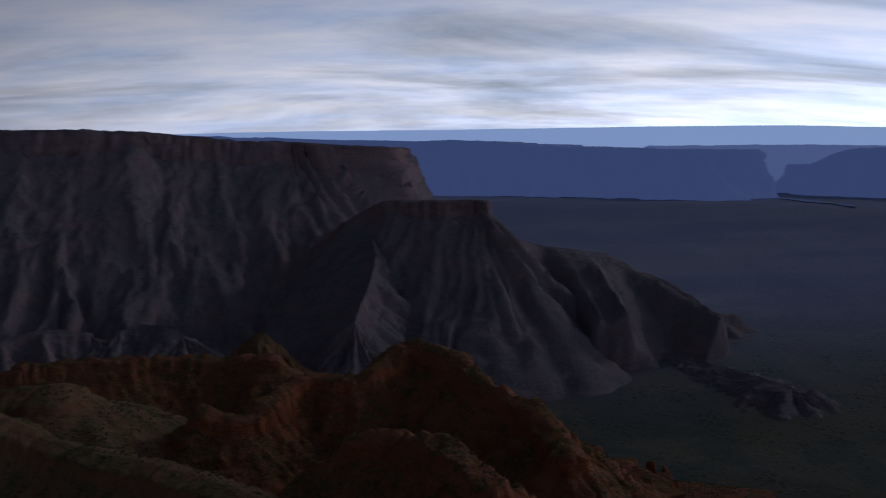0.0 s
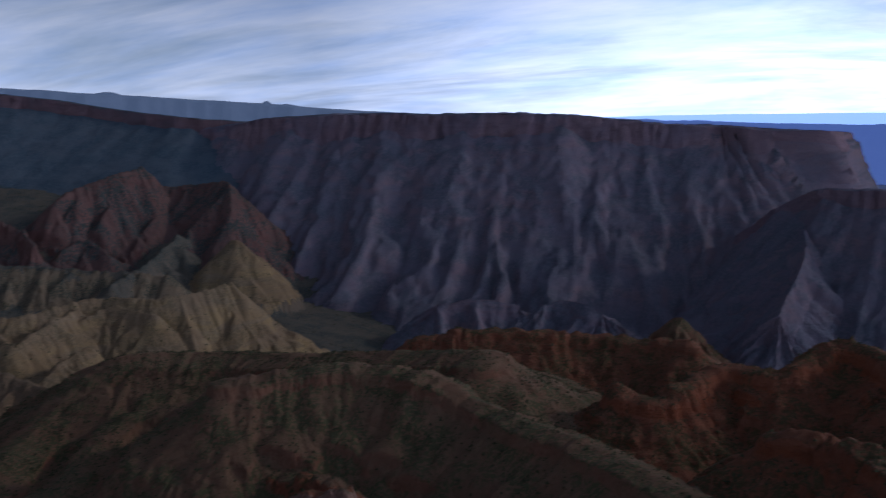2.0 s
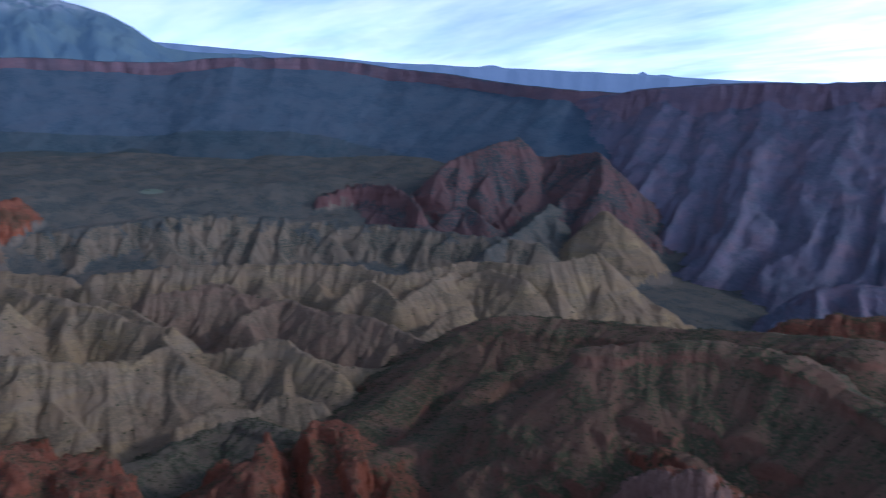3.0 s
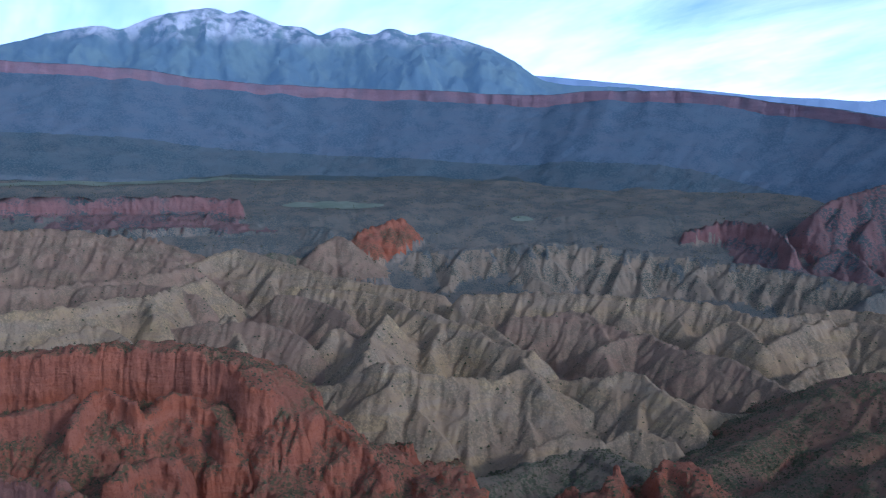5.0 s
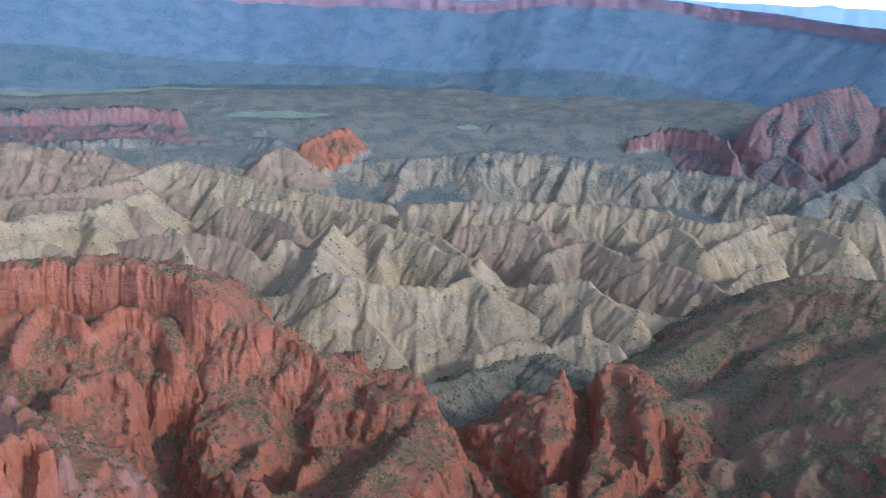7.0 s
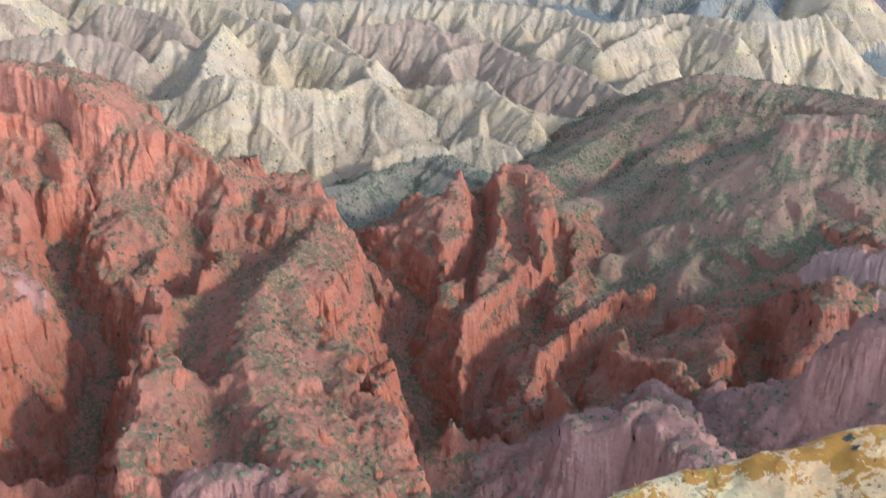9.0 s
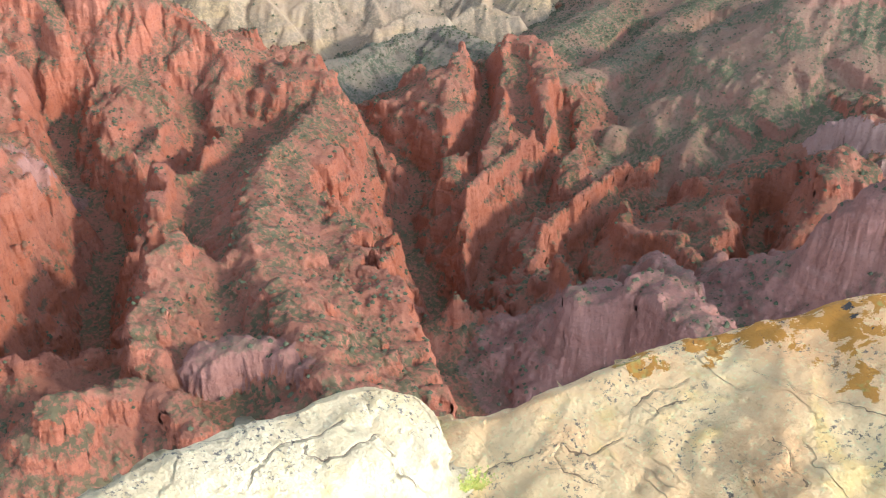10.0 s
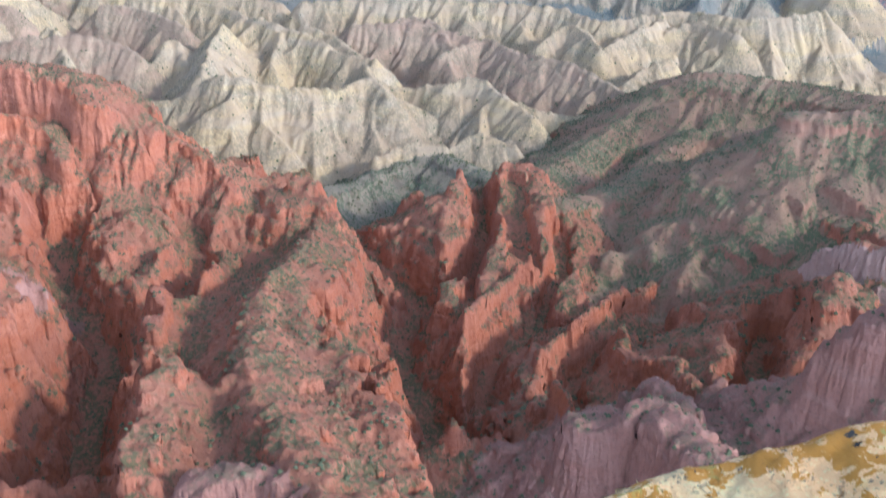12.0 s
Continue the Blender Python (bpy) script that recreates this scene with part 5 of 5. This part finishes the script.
red_ridge([(-850, -5, -281), (-799, 34, -279), (-758, 51, -281), (-697, 63, -286)], side(8, 20, 110, 90, MAUVE, MAUVE, REDSLOPE), side(8, 25, 110, 100, MAUVE, MAUVE, REDSLOPE))
# fins and spines below the viewpoint; a line that runs towards the viewpoint has its right side in view on its left hand
red_ridge([(-773, 376, -350), (-684, 307, -333), (-648, 266, -331), (-594, 237, -326), (-522, 203, -317), (-479, 189, -317), (-457, 190, -315), (-412, 181, -309), (-380, 178, -310), (-350, 172, -308), (-324, 168, -315)],
          [(0, 0, "", None), (42, 15, "", REDSLOPE), (54, 44, "", RED), (190, 135, "", REDSLOPE)],
          [(0, 0, "", None), (8, 4, "", REDSLOPE), (20, 16, "", RED), (170, 120, "", REDSLOPE)], "long central spine of orange sandstone stepping down the canyon")
red_ridge([(-870, 357, -346), (-847, 383, -334), (-823, 411, -330)], side(10, 45, 90, 130), [(0, 0, "", None), (45, 10, "", REDSLOPE), (58, 24, "", RED), (140, 90, "", REDSLOPE)], "flat-topped red tower with a sheer dark face", "red_tower", "butte")
red_ridge([(-790, 388, -351), (-755, 390, -371), (-717, 397, -377), (-684, 396, -386), (-641, 390, -393)], side(2, 40, 60, 110), side(2, 45, 60, 110), "jagged lit orange fin")
red_ridge([(-611, 299, -349), (-532, 277, -335), (-501, 282, -329), (-429, 256, -330), (-390, 245, -339), (-348, 234, -340)], side(4, 48, 70, 120), [(0, 0, "", None), (30, 4, "", REDSLOPE), (50, 8, "", RED), (150, 60, "", REDSLOPE)])
red_ridge([(-421, 129, -317), (-414, 148, -313), (-402, 165, -312), (-383, 172, -313)], side(10, 8, 60, 60, MAUVE, MAUVE, MAUVE), side(8, 30, 60, 75, MAUVE, MAUVE, MAUVE), "rounded mauve block of bare sandstone", "rock_dome", "rock", flute=1, crag=1)
red_ridge([(-550, 169, -320), (-545, 148, -304), (-540, 142, -310), (-504, 128, -317), (-477, 112, -316), (-444, 99, -317)], side(20, 4, 110, 60), side(2, 60, 55, 110), "narrow ridge ending in a red pinnacle")
red_ridge([(-587, 62, -267), (-555, 74, -268), (-554, 79, -277), (-524, 76, -284)], side(1, 60, 60, 140), side(1, 60, 60, 140), "tall orange sandstone fin")
red_ridge([(-561, 99, -290), (-551, 100, -295), (-521, 95, -301)], side(2, 40, 45, 110), side(2, 40, 45, 110), "slim red sandstone pinnacle", "pinnacle", "rock")
red_ridge([(-737, 255, -338), (-791, 251, -332), (-757, 227, -335), (-683, 195, -337), (-636, 176, -339)], side(12, 8, 120, 95), side(6, 18, 100, 95, REDSLOPE, MAUVE, REDSLOPE))
red_ridge([(-808, 140, -351), (-821, 176, -348), (-852, 220, -342), (-879, 270, -347)], side(18, 2, 120, 80), side(18, 3, 130, 90))
red_ridge([(-617, 62, -301), (-672, 101, -321), (-708, 132, -330), (-739, 177, -341)], side(14, 3, 120, 85), side(14, 4, 120, 95))
red_ridge([(-821, 436, -397), (-819, 461, -386), (-785, 499, -379), (-778, 528, -345)], side(3, 20, 70, 100), side(3, 70, 60, 130), "dark red canyon wall")
red_ridge([(-826, 498, -368), (-812, 512, -353), (-795, 519, -363)], side(3, 15, 60, 80), side(3, 20, 60, 80))
red_ridge([(-780, 516, -349), (-778, 554, -343), (-766, 595, -341), (-733, 613, -344), (-681, 604, -355)], [(0, 0, "", None), (20, 6, "", REDSLOPE), (60, 40, "", RED), (200, 120, "", REDSLOPE)],
          [(0, 0, "", None), (30, 8, "", REDSLOPE), (140, 42, "", RED), (260, 110, "", REDSLOPE)], "massive red shoulder cut by green chutes")
red_ridge([(-792, 543, -335), (-764, 512, -350), (-715, 478, -360), (-661, 451, -367), (-615, 411, -371)], side(14, 12, 70, 110), side(6, 32, 70, 125), "steep dark red fin", "red_fin", "rock")
red_ridge([(-788, 583, -331), (-752, 547, -340), (-699, 517, -351), (-665, 496, -362), (-613, 449, -369)], side(14, 10, 70, 100), side(5, 28, 65, 110), "steep dark red fin", "red_fin", "rock")
red_ridge([(-786, 602, -330), (-754, 610, -328), (-725, 599, -338), (-672, 568, -346), (-627, 544, -358), (-589, 526, -366), (-562, 511, -373)], side(8, 26, 80, 110), side(16, 12, 70, 100), "steep red fin with an orange edge", "red_fin", "rock")
red_ridge([(-620, 505, -355), (-621, 489, -360), (-608, 456, -363), (-592, 427, -362), (-566, 377, -363), (-550, 347, -354), (-529, 323, -352)], side(3, 17, 110, 100), side(3, 10, 90, 90), "bright orange knife-edged ridge")
red_ridge([(-549, 623, -372), (-553, 579, -371), (-540, 521, -363), (-517, 472, -358), (-507, 438, -361), (-487, 415, -362), (-468, 391, -364)], side(3, 15, 110, 100), side(3, 10, 90, 90), "bright orange knife-edged ridge")
red_ridge([(-498, 492, -354), (-463, 470, -356), (-437, 467, -352), (-416, 473, -344), (-389, 457, -343), (-343, 455, -339), (-314, 439, -342)], side(6, 10, 100, 90), side(6, 14, 90, 95))
red_ridge([(-431, 576, -340), (-443, 542, -346), (-408, 493, -344)], side(6, 10, 80, 80), side(6, 10, 80, 80))
red_ridge([(-427, 362, -340), (-425, 365, -333), (-400, 363, -334)], side(2, 14, 40, 60), side(2, 18, 40, 60), "small orange sandstone pinnacle", "pinnacle", "rock")
red_ridge([(-504, 307, -352), (-482, 305, -354), (-458, 305, -356)], side(2, 14, 50, 60), side(2, 18, 50, 60))
red_ridge([(-436, 301, -345), (-452, 331, -346), (-440, 330, -350)], side(3, 16, 50, 60), side(3, 18, 50, 60))
red_ridge([(-356, 337, -311), (-343, 350, -304), (-318, 360, -296), (-292, 356, -295), (-263, 352, -297)], side(14, 10, 70, 80, MAUVE, MAUVE, MAUVE), side(12, 42, 60, 90, MAUVE, MAUVE, MAUVE),
          "smooth mauve-grey sandstone dome", "rock_dome", "rock", flute=1.5, crag=1, jag=2)
red_ridge([(-372, 391, -318), (-361, 395, -308), (-330, 389, -308)], side(8, 14, 50, 60, MAUVE, MAUVE, MAUVE), side(8, 14, 50, 60, MAUVE, MAUVE, MAUVE), "pale mauve sandstone knob", "rock_dome", "rock", flute=1, crag=1)
red_ridge([(-417, 311, -365), (-402, 330, -349), (-384, 350, -336)], side(6, 10, 60, 70, MAUVE, MAUVE, REDSLOPE), side(6, 40, 60, 90, MAUVE, MAUVE, MAUVE), "dark mauve cliff streaked by runoff")
red_ridge([(-277, 440, -251), (-265, 448, -235), (-246, 458, -221)], side(8, 20, 70, 80, MAUVE, MAUVE, MAUVE), side(8, 45, 60, 100, MAUVE, MAUVE, MAUVE), "mauve cliff of bare sandstone")
red_ridge([(-426, 629, -299), (-396, 625, -284), (-362, 634, -276)], side(12, 6, 70, 50, REDSLOPE, PALEPINK, REDSLOPE), side(3, 20, 90, 110, REDSLOPE, PALEPINK, REDSLOPE), "pale pinkish rock face on the hillside")
red_ridge([(-563, 702, -340), (-507, 720, -313), (-462, 713, -306), (-405, 690, -296)], side(10, 5, 80, 50, SCRUB, REDSLOPE, SCRUB), side(8, 10, 120, 90, SCRUB, REDSLOPE, REDSLOPE))
red_ridge([(-374, 520, -309), (-370, 546, -297), (-375, 579, -289)], side(14, 3, 110, 70), side(14, 3, 110, 80))
red_ridge([(-417, 52, -315), (-423, 79, -320), (-407, 103, -322), (-374, 111, -323)], side(8, 8, 70, 60), side(8, 10, 80, 70))


# gorges between the ridges: line, slope of the walls, half the width of the bed
GORGES = [
    ([(-857, 448, -395), (-795, 437, -405), (-735, 434, -415), (-688, 433, -425), (-644, 385, -430), (-580, 365, -435), (-524, 348, -440), (-473, 325, -445)], 1.9, 4),
    ([(-898, 177, -388), (-840, 160, -398), (-718, 163, -412), (-665, 136, -425), (-606, 110, -432), (-546, 81, -436)], 2.2, 7),
    ([(-811, 582, -372), (-752, 548, -385), (-715, 520, -395), (-681, 481, -410), (-668, 441, -420)], 2.4, 2),
    ([(-672, 581, -378), (-632, 553, -388), (-601, 510, -398), (-570, 459, -408), (-562, 416, -418), (-513, 382, -428)], 2.6, 4),
    ([(-511, 524, -380), (-507, 493, -395), (-491, 451, -405), (-470, 420, -412)], 2.4, 3),
    ([(-415, 558, -362), (-373, 507, -374), (-350, 479, -384)], 2.2, 3),
    ([(-863, 287, -375), (-789, 268, -387), (-730, 215, -398)], 1.8, 4),
]
country(RED_RIDGES, "red country", "red ridges", 2.2, (-1380, 520, -40, 1380), [(-19, 21.9, 190), (22, 94, 960)], (300, 760, 260), (1345, 180), REDSLOPE, "sandy red canyon floor dotted with bushes", gorges=GORGES)

# ---- shrubs ----
def shrubs(region, label, low, high, mat, limit):
    """Low crowns of six points each, uneven and sunk into the soil."""
    p = np.vstack(SHRUB_SPOTS[region])
    rng = np.random.default_rng(11)
    if len(p) > limit:
        p = p[rng.choice(len(p), limit, replace=False)]
    ring = [(math.cos(k * 1.2566), math.sin(k * 1.2566), 0.0) for k in range(5)]
    ico = np.array([(0, 0, 1.0), *((a, b, -0.35) for a, b, _ in ring)])
    tri = np.array([(0, 1 + k, 1 + (k + 1) % 5) for k in range(5)])
    size = low + (high - low) * rng.random(len(p)) ** 2.2
    v = ico[None] * (0.65 + 0.7 * rng.random((len(p), 6, 1)))
    v = v * size[:, None, None] * np.array([1.0, 1.0, 0.75]) + p[:, None] + np.c_[np.zeros((len(p), 2)), size * 0.3][:, None]
    f = tri[None] + 6 * np.arange(len(p))[:, None, None]
    ob = mesh_from("shrubs", v.reshape(-1, 3), f.reshape(-1, 3), mat)
    return tagged(ob, label, "shrubs", kind="stuff")


shrubs("red country", "dusty olive junipers and sagebrush scattered over red ledges", 0.5, 2.0, SHRUB, 64000)
shrubs("badlands", "dark junipers dotted over the pale clay slopes", 0.8, 2.6, SHRUB, 30000)


# ---- the rim ----
def rim_rock(name, label, crest, near, far, rock=RIM, **kw):
    args = dict(step=0.012, rows=120, jag=0.02, jag_length=0.35, rib=0.02, rib_length=0.5, rough=0.018, rough_length=0.20, unit=0.02, vary=0.0, crag=1.2, flake=0.015)
    args.update(kw)
    return hill(name, label, "rock", crest, [(*q, "stone", rock) for q in far], [(*q, "stone", rock) for q in near], **args)


rim_rock("boulder", "pale cream sandstone boulder with fine cracks and black specks", [(-1.36, 0.06, -1.26), (-1.44, 0.26, -1.31), (-1.48, 0.44, -1.33), (-1.49, 0.62, -1.34), (-1.49, 0.73, -1.34), (-1.49, 0.80, -1.35), (-1.47, 0.82, -1.35)],
         [(0, 0), (0.08, 0.008), (0.20, 0.045), (0.26, 0.13), (0.28, 0.8)], [(0, 0), (0.03, 0.012), (0.07, 0.06), (0.09, 0.2), (0.10, 0.8)])
rim_rock("rim_slab", "cream and ochre sandstone slab patched with orange and yellow lichen", [(-1.55, 1.17, -1.64), (-1.51, 1.23, -1.60), (-1.48, 1.31, -1.57), (-1.43, 1.47, -1.53), (-1.38, 1.65, -1.48), (-1.31, 1.77, -1.44), (-1.23, 1.88, -1.41), (-1.16, 1.99, -1.35), (-1.08, 2.09, -1.32), (-0.92, 2.27, -1.25), (-0.67, 2.51, -1.20)],
         [(0, 0), (0.1, 0.01), (0.5, 0.05), (0.95, 0.16), (1.1, 0.8)], [(0, 0), (0.04, 0.02), (0.09, 0.10), (0.12, 0.30), (0.13, 0.8)], SLABROCK)
for c in ([(-1.34, 0.95, -1.55), (-1.33, 0.96, -1.54), (-1.33, 0.96, -1.55)],):
    rim_rock("pebble", "small cream pebble wedged between the rim rocks", c, [(0, 0), (0.012, 0.004), (0.022, 0.02), (0.024, 0.06)], [(0, 0), (0.012, 0.004), (0.022, 0.02), (0.024, 0.06)],
             step=0.003, rows=24, jag=0.002, jag_length=0.02, rib=0.002, rib_length=0.03, rough=0.004, rough_length=0.02, flake=0.0)


def tuft(place, size, seed):
    """A yellow-green rabbitbrush tuft: thin bent stems with small leaves."""
    rng = np.random.default_rng(seed)
    thing = new("rim_plant")
    thing.location = place
    m = Mat("yellow_green_leaves", 0.7)
    mat = m.done(m.mix(m.ramp(m.noise(40, 3), 0.4, 0.6), (0.30, 0.34, 0.05), (0.50, 0.44, 0.08)))
    for _ in range(16):
        bm = bmesh.new()
        a, lean = rng.random() * 6.28, 0.2 + rng.random() * 0.7
        tip = Vector((math.cos(a) * lean, math.sin(a) * lean, 1.0)) * size * (0.5 + 0.5 * rng.random())
        wide = Vector((-math.sin(a), math.cos(a), 0)) * size * 0.025
        for k in range(7):
            f = (k + 1) / 7
            p = tip * f
            out = Vector((rng.normal(), rng.normal(), rng.normal() * 0.5 + 0.4)).normalized() * size * 0.16
            across = out.cross(Vector((0, 0, 1))).normalized() * size * 0.045
            bm.faces.new([bm.verts.new(q) for q in (p, p + out * 0.5 + across, p + out, p + out * 0.5 - across)])
        bm.faces.new([bm.verts.new(q) for q in (-wide, wide, tip + wide * 0.3, tip - wide * 0.3)])
        me = bpy.data.meshes.new("stem")
        bm.to_mesh(me)
        bm.free()
        me.materials.append(mat)
        new("stem", me).parent = thing
    return tagged(thing, "small yellow-green plant growing in the rock crevice", "plant", "rim plants")


for k, c in enumerate([(-1.27, 0.94, -1.53), (-1.25, 0.90, -1.50), (-1.28, 0.96, -1.55)]):
    tuft(c, 0.045, k)

def viewpoint():
    """The rim underfoot: a rocky nose with sheer sides, wide behind."""
    phi = np.linspace(-math.pi, math.pi, 180, endpoint=False)
    edge = np.interp(np.abs(np.degrees(phi)), [0, 35, 60, 110, 140, 180], [1.9, 1.9, 2.2, 2.6, 30, 80]) + 0.12 * fbm(np.cos(phi) * 3, np.sin(phi) * 3)
    ring = np.concatenate([np.linspace(0.0, 1, 24), np.full(40, 1.0)])
    fall = np.concatenate([np.zeros(24), np.linspace(0, 1, 41)[1:]])
    a = phi + radians(56)
    r = edge[:, None] * ring[None]
    x, y = -np.sin(a)[:, None] * r, np.cos(a)[:, None] * r
    z = -1.75 - 0.28 * np.clip(r - 0.3, 0, 1.6) / 1.6 * (np.cos(phi)[:, None] > 0) + 0.03 * fbm(x * 2, y * 2, 0) * (fall == 0) - fall[None] * 450
    n, m = z.shape
    i = np.arange(n)[:, None] * m + np.arange(m - 1)[None]
    j = np.roll(np.arange(n), -1)[:, None] * m + np.arange(m - 1)[None]
    ob = mesh_from("rim_ground", np.stack([x, y, z], 2).reshape(-1, 3), np.stack([i, i + 1, j + 1, j], 2).reshape(-1, 4), RIM)
    return tagged(ob, "cream sandstone rim above a sheer drop", "ground", kind="structure")


viewpoint()
